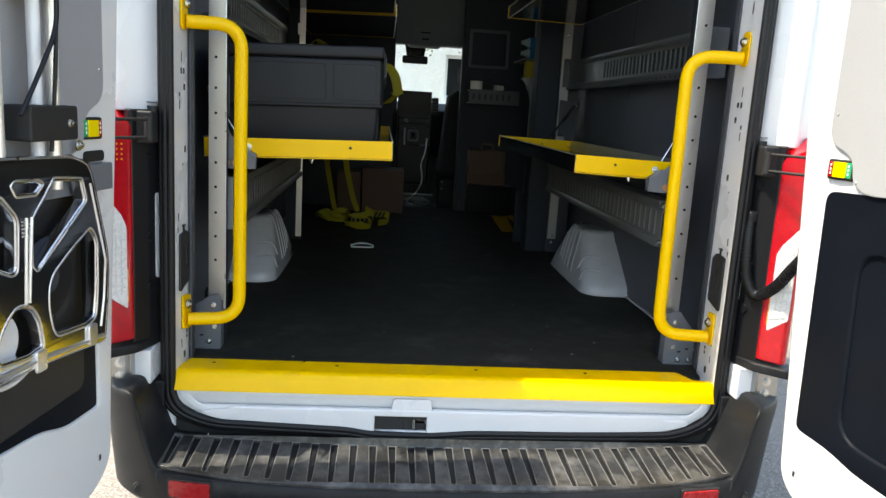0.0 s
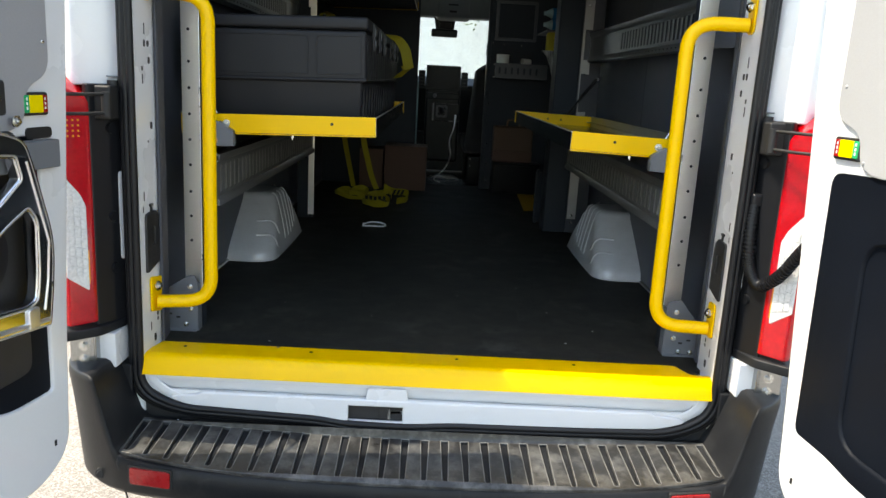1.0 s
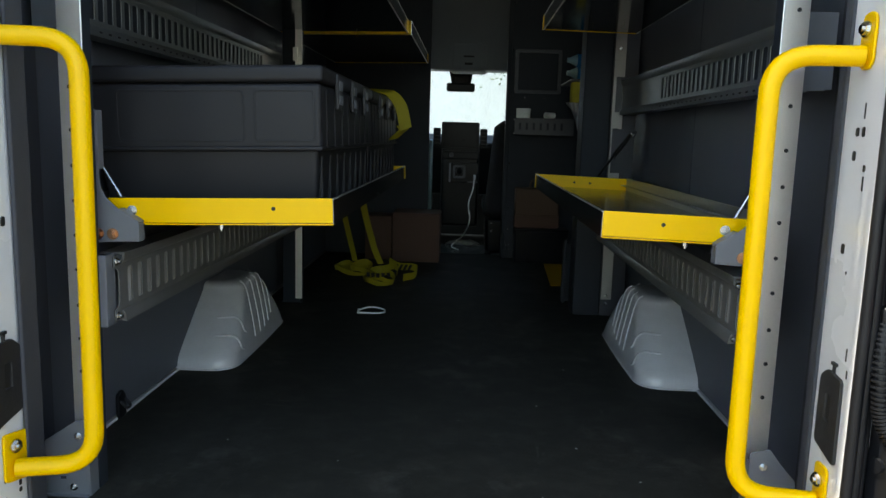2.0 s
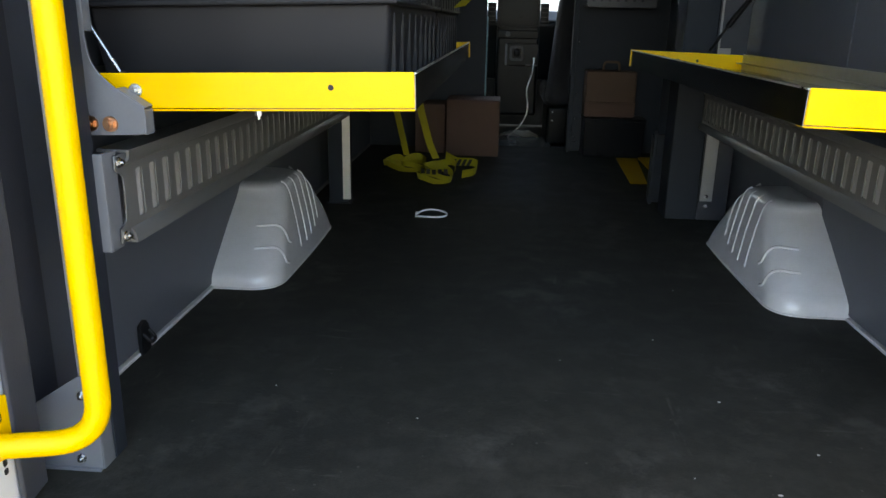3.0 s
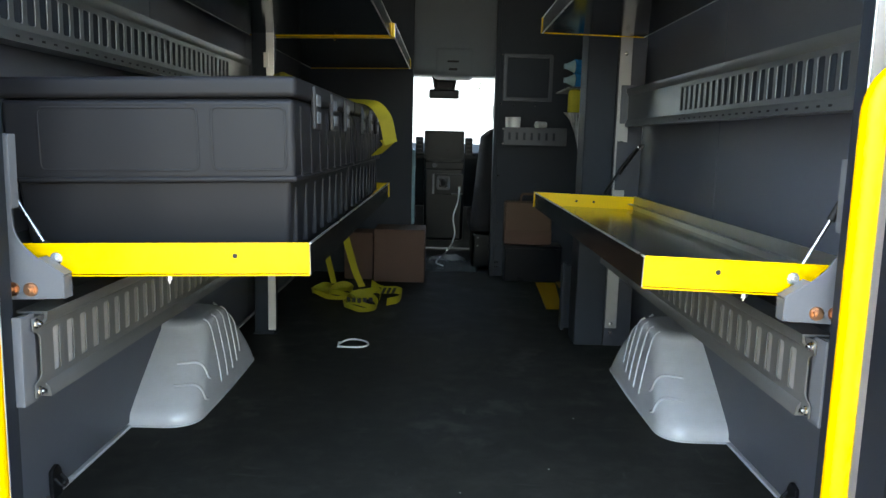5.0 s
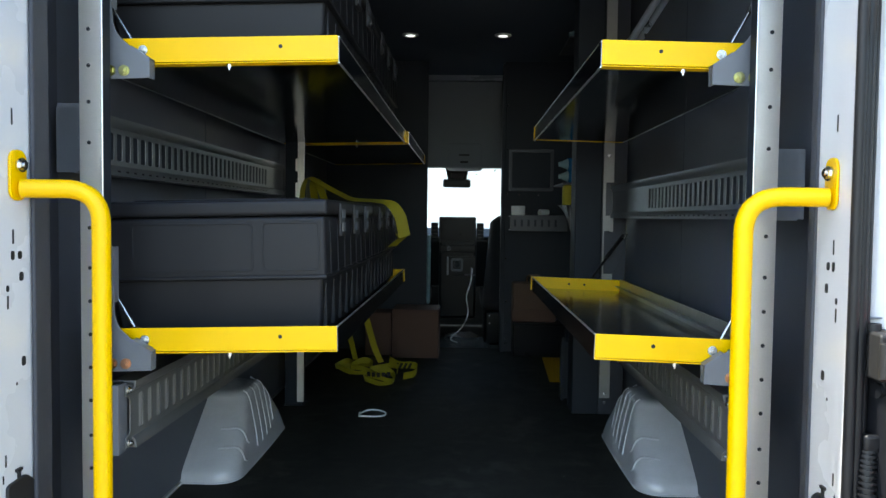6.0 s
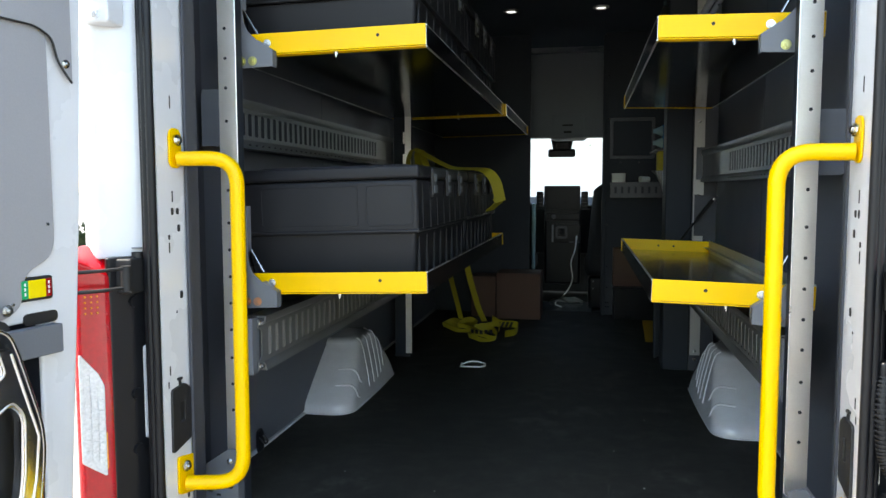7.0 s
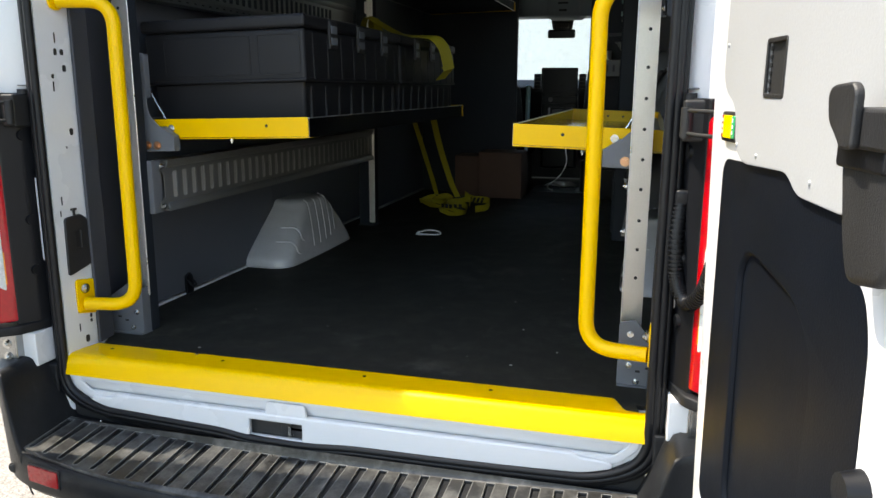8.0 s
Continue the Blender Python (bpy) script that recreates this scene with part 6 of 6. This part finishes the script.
solo("bottle_shelf", box(0.62, 0.90, 2.42, 2.85, 2.555, 2.562, 0.002), DARKSTEEL, "charcoal upper rack shelf", "shelf")
solo("yellow_pouch", box(0.605, 0.665, 2.45, 2.50, 1.68, 1.808, 0.014), STRAP, "yellow pouch hanging under the rack", "pouch")
fl = []
for i in range(15):
    k = i / 14
    fl.append([(0.572 + 0.085 * k + 0.0009 * j * (1 - k) * 6, 2.385 + 0.014 * math.sin(i * 2.3 + j * 0.25), 1.700 - 0.021 * j * (0.25 + 0.75 * k ** 0.7)) for j in range(11)])
fb = grid_sheet(fl)
bmesh.ops.solidify(fb, geom=fb.faces[:], thickness=0.002)
solo("plastic_film", fb, FOIL, "crinkled clear plastic film hanging from the rack", "plastic film")
solo("blue_bag", join(ball((0.70, 2.40, 1.02), 0.035, 1.2, 0.7, 1.2, 10), ball((0.72, 2.40, 1.05), 0.025, 1, 0.6, 1.3, 8)), FOIL, "small crumpled film bag on the rack", "plastic bag")

for x in (-0.242, 0.310):
    lp = thing("ceiling_lamp", (x, 3.06, ZC - 0.012), "small white recessed ceiling lamp", "ceiling lamp", "ceiling lamps")
    part("bezel", plate(disc(0, 0, 0.048, 28), [disc(0, 0, 0.031, 28)], 0.010, Matrix.Translation((x, 3.06, ZC - 0.005)), 0.002), ARCH, lp)
    part("diffuser", rod((x, 3.06, ZC - 0.007), (x, 3.06, ZC + 0.002), 0.031, seg=28), LAMP, lp)

# ---- cab ----
cabs = thing("cab_shell", (0, 4.8, 0.6), "white cab body with open window apertures", "", kind="structure")
for s in (-1, 1):
    win = rounded([(4.30, 1.38), (5.30, 1.38), (5.02, 2.02), (4.30, 2.05)], 0.06)
    part("door_side", plate(rounded([(4.06, 0.5), (6.4, 0.5), (6.4, 1.25), (5.55, 1.40), (5.0, 2.14), (4.75, 2.82), (4.06, 2.82)], 0.05), [win], 0.06, axes((s * 0.955, 0, 0), (0, 1, 0), (0, 0, 1)), 0.01), WHITE, cabs)
    part("side_glass", plate(win, [], 0.005, axes((s * 0.955, 0, 0), (0, 1, 0), (0, 0, 1)), 0.001), WINGLASS, cabs)
part("roof", plate([(4.0, 2.74), (4.74, 2.74), (4.98, 2.16), (5.02, 2.19), (4.78, 2.80), (4.0, 2.81)], [], 1.95, axes((0, 0, 0), (0, 1, 0), (0, 0, 1)), 0.005), WHITE, cabs)
part("bonnet", plate([(5.60, 1.38), (6.38, 1.22), (6.38, 0.5), (6.30, 0.5), (6.30, 1.15), (5.60, 1.30)], [], 1.90, axes((0, 0, 0), (0, 1, 0), (0, 0, 1)), 0.01), WHITE, cabs)
part("firewall", box(-0.93, 0.93, 5.54, 5.60, 0.5, 1.36, 0.01), DASH, cabs)
wsd = Vector((0, 5.0 - 5.57, 2.16 - 1.38))
wm = axes((0, 5.57, 1.38), (1, 0, 0), wsd)
ws = part("windscreen", plate(rect(-0.88, 0.88, 0, wsd.length), [], 0.006, wm, 0.001), WINGLASS, cabs, "clear raked windscreen")
ws.visible_shadow = False

oh = thing("overhead_console", (0, 4.5, 2.0), "grey overhead storage shelf of the cab", "overhead console")
part("shelf_face", plate(rounded([(-0.90, 2.02), (0.90, 2.02), (0.90, 2.66), (-0.90, 2.66)], 0.03), [], 0.05, axes((0, 4.33, 0), (1, 0, 0), (0, 0, 1)), 0.012), HEADL, oh)
part("headlining", plate([(4.42, 2.06), (4.98, 2.06), (4.98, 2.12), (4.42, 2.12)], [], 1.80, axes((0, 0, 0), (0, 1, 0), (0, 0, 1)), 0.01), HEADL, oh)
part("lamp_pod", box(-0.06, 0.24, 4.30, 4.62, 2.00, 2.22, 0.04, 4), HEADL, oh, "grey moulded lamp pod")
part("pod_slot", box(0.045, 0.125, 4.297, 4.303, 2.10, 2.113, 0.002), INK, oh)
part("pod_slot", box(0.055, 0.115, 4.297, 4.303, 2.045, 2.062, 0.002), INK, oh)
for x in (-0.30, 0.50):
    part("sun_visor", box(x - 0.22, x + 0.20, 4.36, 4.372, 2.035, 2.24, 0.006), HEADL, oh)
mi = thing("rear_mirror", (0.045, 4.96, 1.84), "dark interior mirror on its stalk", "mirror")
part("housing", box(-0.080, 0.150, 4.93, 4.965, 1.822, 1.892, 0.02, 3), DASH, mi)
part("stalk", plate(rounded([(-0.030, 1.885), (0.105, 1.885), (0.135, 2.06), (-0.065, 2.06)], 0.02), [], 0.05, axes((0, 4.985, 0), (1, 0, 0), (0, 0, 1)), 0.01), DASH, mi)
part("sensor", box(-0.02, 0.10, 4.955, 5.01, 1.90, 1.95, 0.012), INK, mi)

da = thing("dashboard", (0, 5.2, 0.7), "dark moulded dashboard with centre stack", "dashboard")
part("top", plate(rounded([(4.86, 1.30), (4.84, 1.40), (5.0, 1.475), (5.53, 1.42), (5.53, 1.0), (4.95, 1.0)], 0.03), [], 1.82, axes((0, 0, 0), (0, 1, 0), (0, 0, 1)), 0.01), DASH, da)
part("console_face", box(-0.10, 0.205, 4.815, 5.0, 0.74, 1.42, 0.025, 3), DASH, da)
sc = part("screen", box(-0.092, 0.190, 4.795, 4.815, 1.375, 1.568, 0.006), SCREEN, da, "dark centre display")
part("bezel", plate(rect(-0.100, 0.198, 1.367, 1.576, 0.01), [rect(-0.090, 0.188, 1.378, 1.565, 0.004)], 0.012, axes((0, 4.795, 0), (1, 0, 0), (0, 0, 1)), 0.002), DASH, sc)
for x in (-0.14, 0.235):
    part("air_vent", box(x - 0.03, x + 0.03, 4.83, 4.86, 1.39, 1.53, 0.008), DASH, da)
    for k in range(4):
        part("vent_slat", box(x - 0.025, x + 0.025, 4.825, 4.831, 1.405 + 0.03 * k, 1.41 + 0.03 * k, 0.001), INK, da)
part("control_band", box(-0.095, 0.20, 4.795, 4.82, 1.285, 1.345, 0.008), DASH, da)
part("knob", rod((-0.02, 4.795, 1.318), (-0.02, 4.782, 1.318), 0.018, 0.015, 18), DARKSTEEL, da)
lv = part("gear_panel", plate(rounded([(-0.02, 1.10), (0.19, 1.10), (0.20, 1.25), (-0.04, 1.25)], 0.02), [], 0.02, axes((0, 4.80, 0), (1, 0, 0), (0, 0, 1)), 0.004), DASH, da)
part("gear_bezel", plate(rect(0.00, 0.095, 1.135, 1.235, 0.02), [rect(0.012, 0.083, 1.147, 1.223, 0.015)], 0.014, axes((0, 4.785, 0), (1, 0, 0), (0, 0, 1)), 0.003), DARKSTEEL, lv)
part("gear_knob", ball((0.048, 4.77, 1.19), 0.026, 1, 1, 1.2), RUBBER, lv)
for x0, x1 in ((-0.035, -0.02), (0.112, 0.20)):
    part("trim_strip", box(x0, x1, 4.784, 4.79, 1.10, 1.108 if x1 > 0 else 1.25, 0.002), STEELGREY, lv)
da.location += Vector((-0.012, -0.125, 0.055))
mi.location += Vector((-0.010, -0.150, 0.055))
mt = thing("cab_step_mat", (0.09, 4.3, 0.62), "ribbed rubber mat on the cab floor", "mat")
part("base", box(-0.14, 0.30, 4.05, 4.72, 0.621, 0.634, 0.003), CABMAT, mt)
for k in range(13):
    part("rib", box(-0.13, 0.29, 4.08 + 0.05 * k, 4.10 + 0.05 * k, 0.634, 0.644, 0.002), CABMAT, mt)
rag = []
for i in range(9):
    rag.append([(-0.06 + 0.035 * i, 4.58 + 0.022 * j + 0.008 * math.sin(i * 1.3), 0.652 + 0.022 * (1 + math.sin(i * 0.9 + j * 1.2)) * math.sin(math.pi * i / 8)) for j in range(8)])
rg = grid_sheet(rag)
bmesh.ops.solidify(rg, geom=rg.faces[:], thickness=0.003)
solo("cloth", rg, MUG, "crumpled pale cloth on the cab floor mat", "cloth")
cord = bend([(0.158, 4.64, 1.19), (0.153, 4.62, 1.10), (0.11, 4.60, 0.99), (0.14, 4.56, 0.86), (0.09, 4.50, 0.75), (-0.02, 4.42, 0.665), (0.05, 4.34, 0.655)], 0.06, 6)
solo("charging_cable", join(tube(cord, 0.0045), rod((0.160, 4.65, 1.18), (0.160, 4.64, 1.215), 0.008)), ZIP, "white charging cable trailing from the dashboard", "cable")


def seat(x0, x1, y, top, label, edge):
    t = thing("bucket_chair", ((x0 + x1) / 2, y, 0.62), label, "chair", "cab chairs")
    part("base", box(x0 + 0.03, x1 - 0.03, y, y + 0.5, 0.621, 0.90, 0.03), DASH, t)
    part("cushion", box(x0, x1, y - 0.02, y + 0.55, 0.90, 1.05, 0.05, 4), SEAT, t)
    b = box(x0 + 0.01, x1 - 0.01, y - 0.16, y - 0.02, 0.92, top, 0.065, 5)
    for v in b.verts:
        # shoulders narrow towards the top
        k = max(0.0, v.co.z - (top - 0.20)) / 0.20
        v.co.x += ((x0 + x1) / 2 - v.co.x) * 0.42 * k * k
    part("backrest", b, SEAT, t)
    xm = (x0 + x1) / 2
    part("headrest", box(xm - 0.14, xm + 0.14, y - 0.17, y - 0.05, top + 0.03, top + 0.20, 0.05, 4), SEAT, t)
    for dx in (-0.06, 0.06):
        part("headrest_post", rod((xm + dx, y - 0.11, top - 0.02), (xm + dx, y - 0.11, top + 0.05), 0.007), ZINC, t)
    if edge:
        part("side_trim", box(x1 - 0.012, x1 + 0.016, y - 0.13, y - 0.04, 0.95, 1.49, 0.012, 3), TEALGLASS, t, "teal-grey plastic seat side")


seat(0.228, 0.80, 4.42, 1.655, "black cloth passenger seat in the cab", False)
seat(-0.72, -0.185, 4.50, 1.52, "black cloth driver seat with plastic side", True)
for k, z in enumerate((0.86, 0.80)):
    solo("seat_bolt", bolt((0.300, 4.41, z), (0, -1, 0), 0.005, 0.004), STEELGREY, "bright bolt on the seat base", "bolt", "seat base bolts")


# crumbs and chips on the mat
rnd = random.Random(11)
CRUMBS = [(0.418, 0.536, .004), (0.433, 0.215, .004), (0.34, 0.847, .003), (0.547, 0.35, .004), (-0.482, 0.106, .004), (-0.514, 0.503, .003), (0.469, 1.224, .003), (0.30, 0.25, .002), (-0.2, 0.4, .002), (0.1, 0.7, .002)]
cr = bmesh.new()
for x, y, r in CRUMBS:
    join(cr, ball((x, y, ZF + 0.002), r * 0.75, rnd.uniform(0.8, 1.8), rnd.uniform(0.6, 1.2), 0.4, 6))
tagged(solo("floor_crumbs", cr, CRUMB, "scattered pale crumbs and chips on the mat", "debris"), kind="stuff")
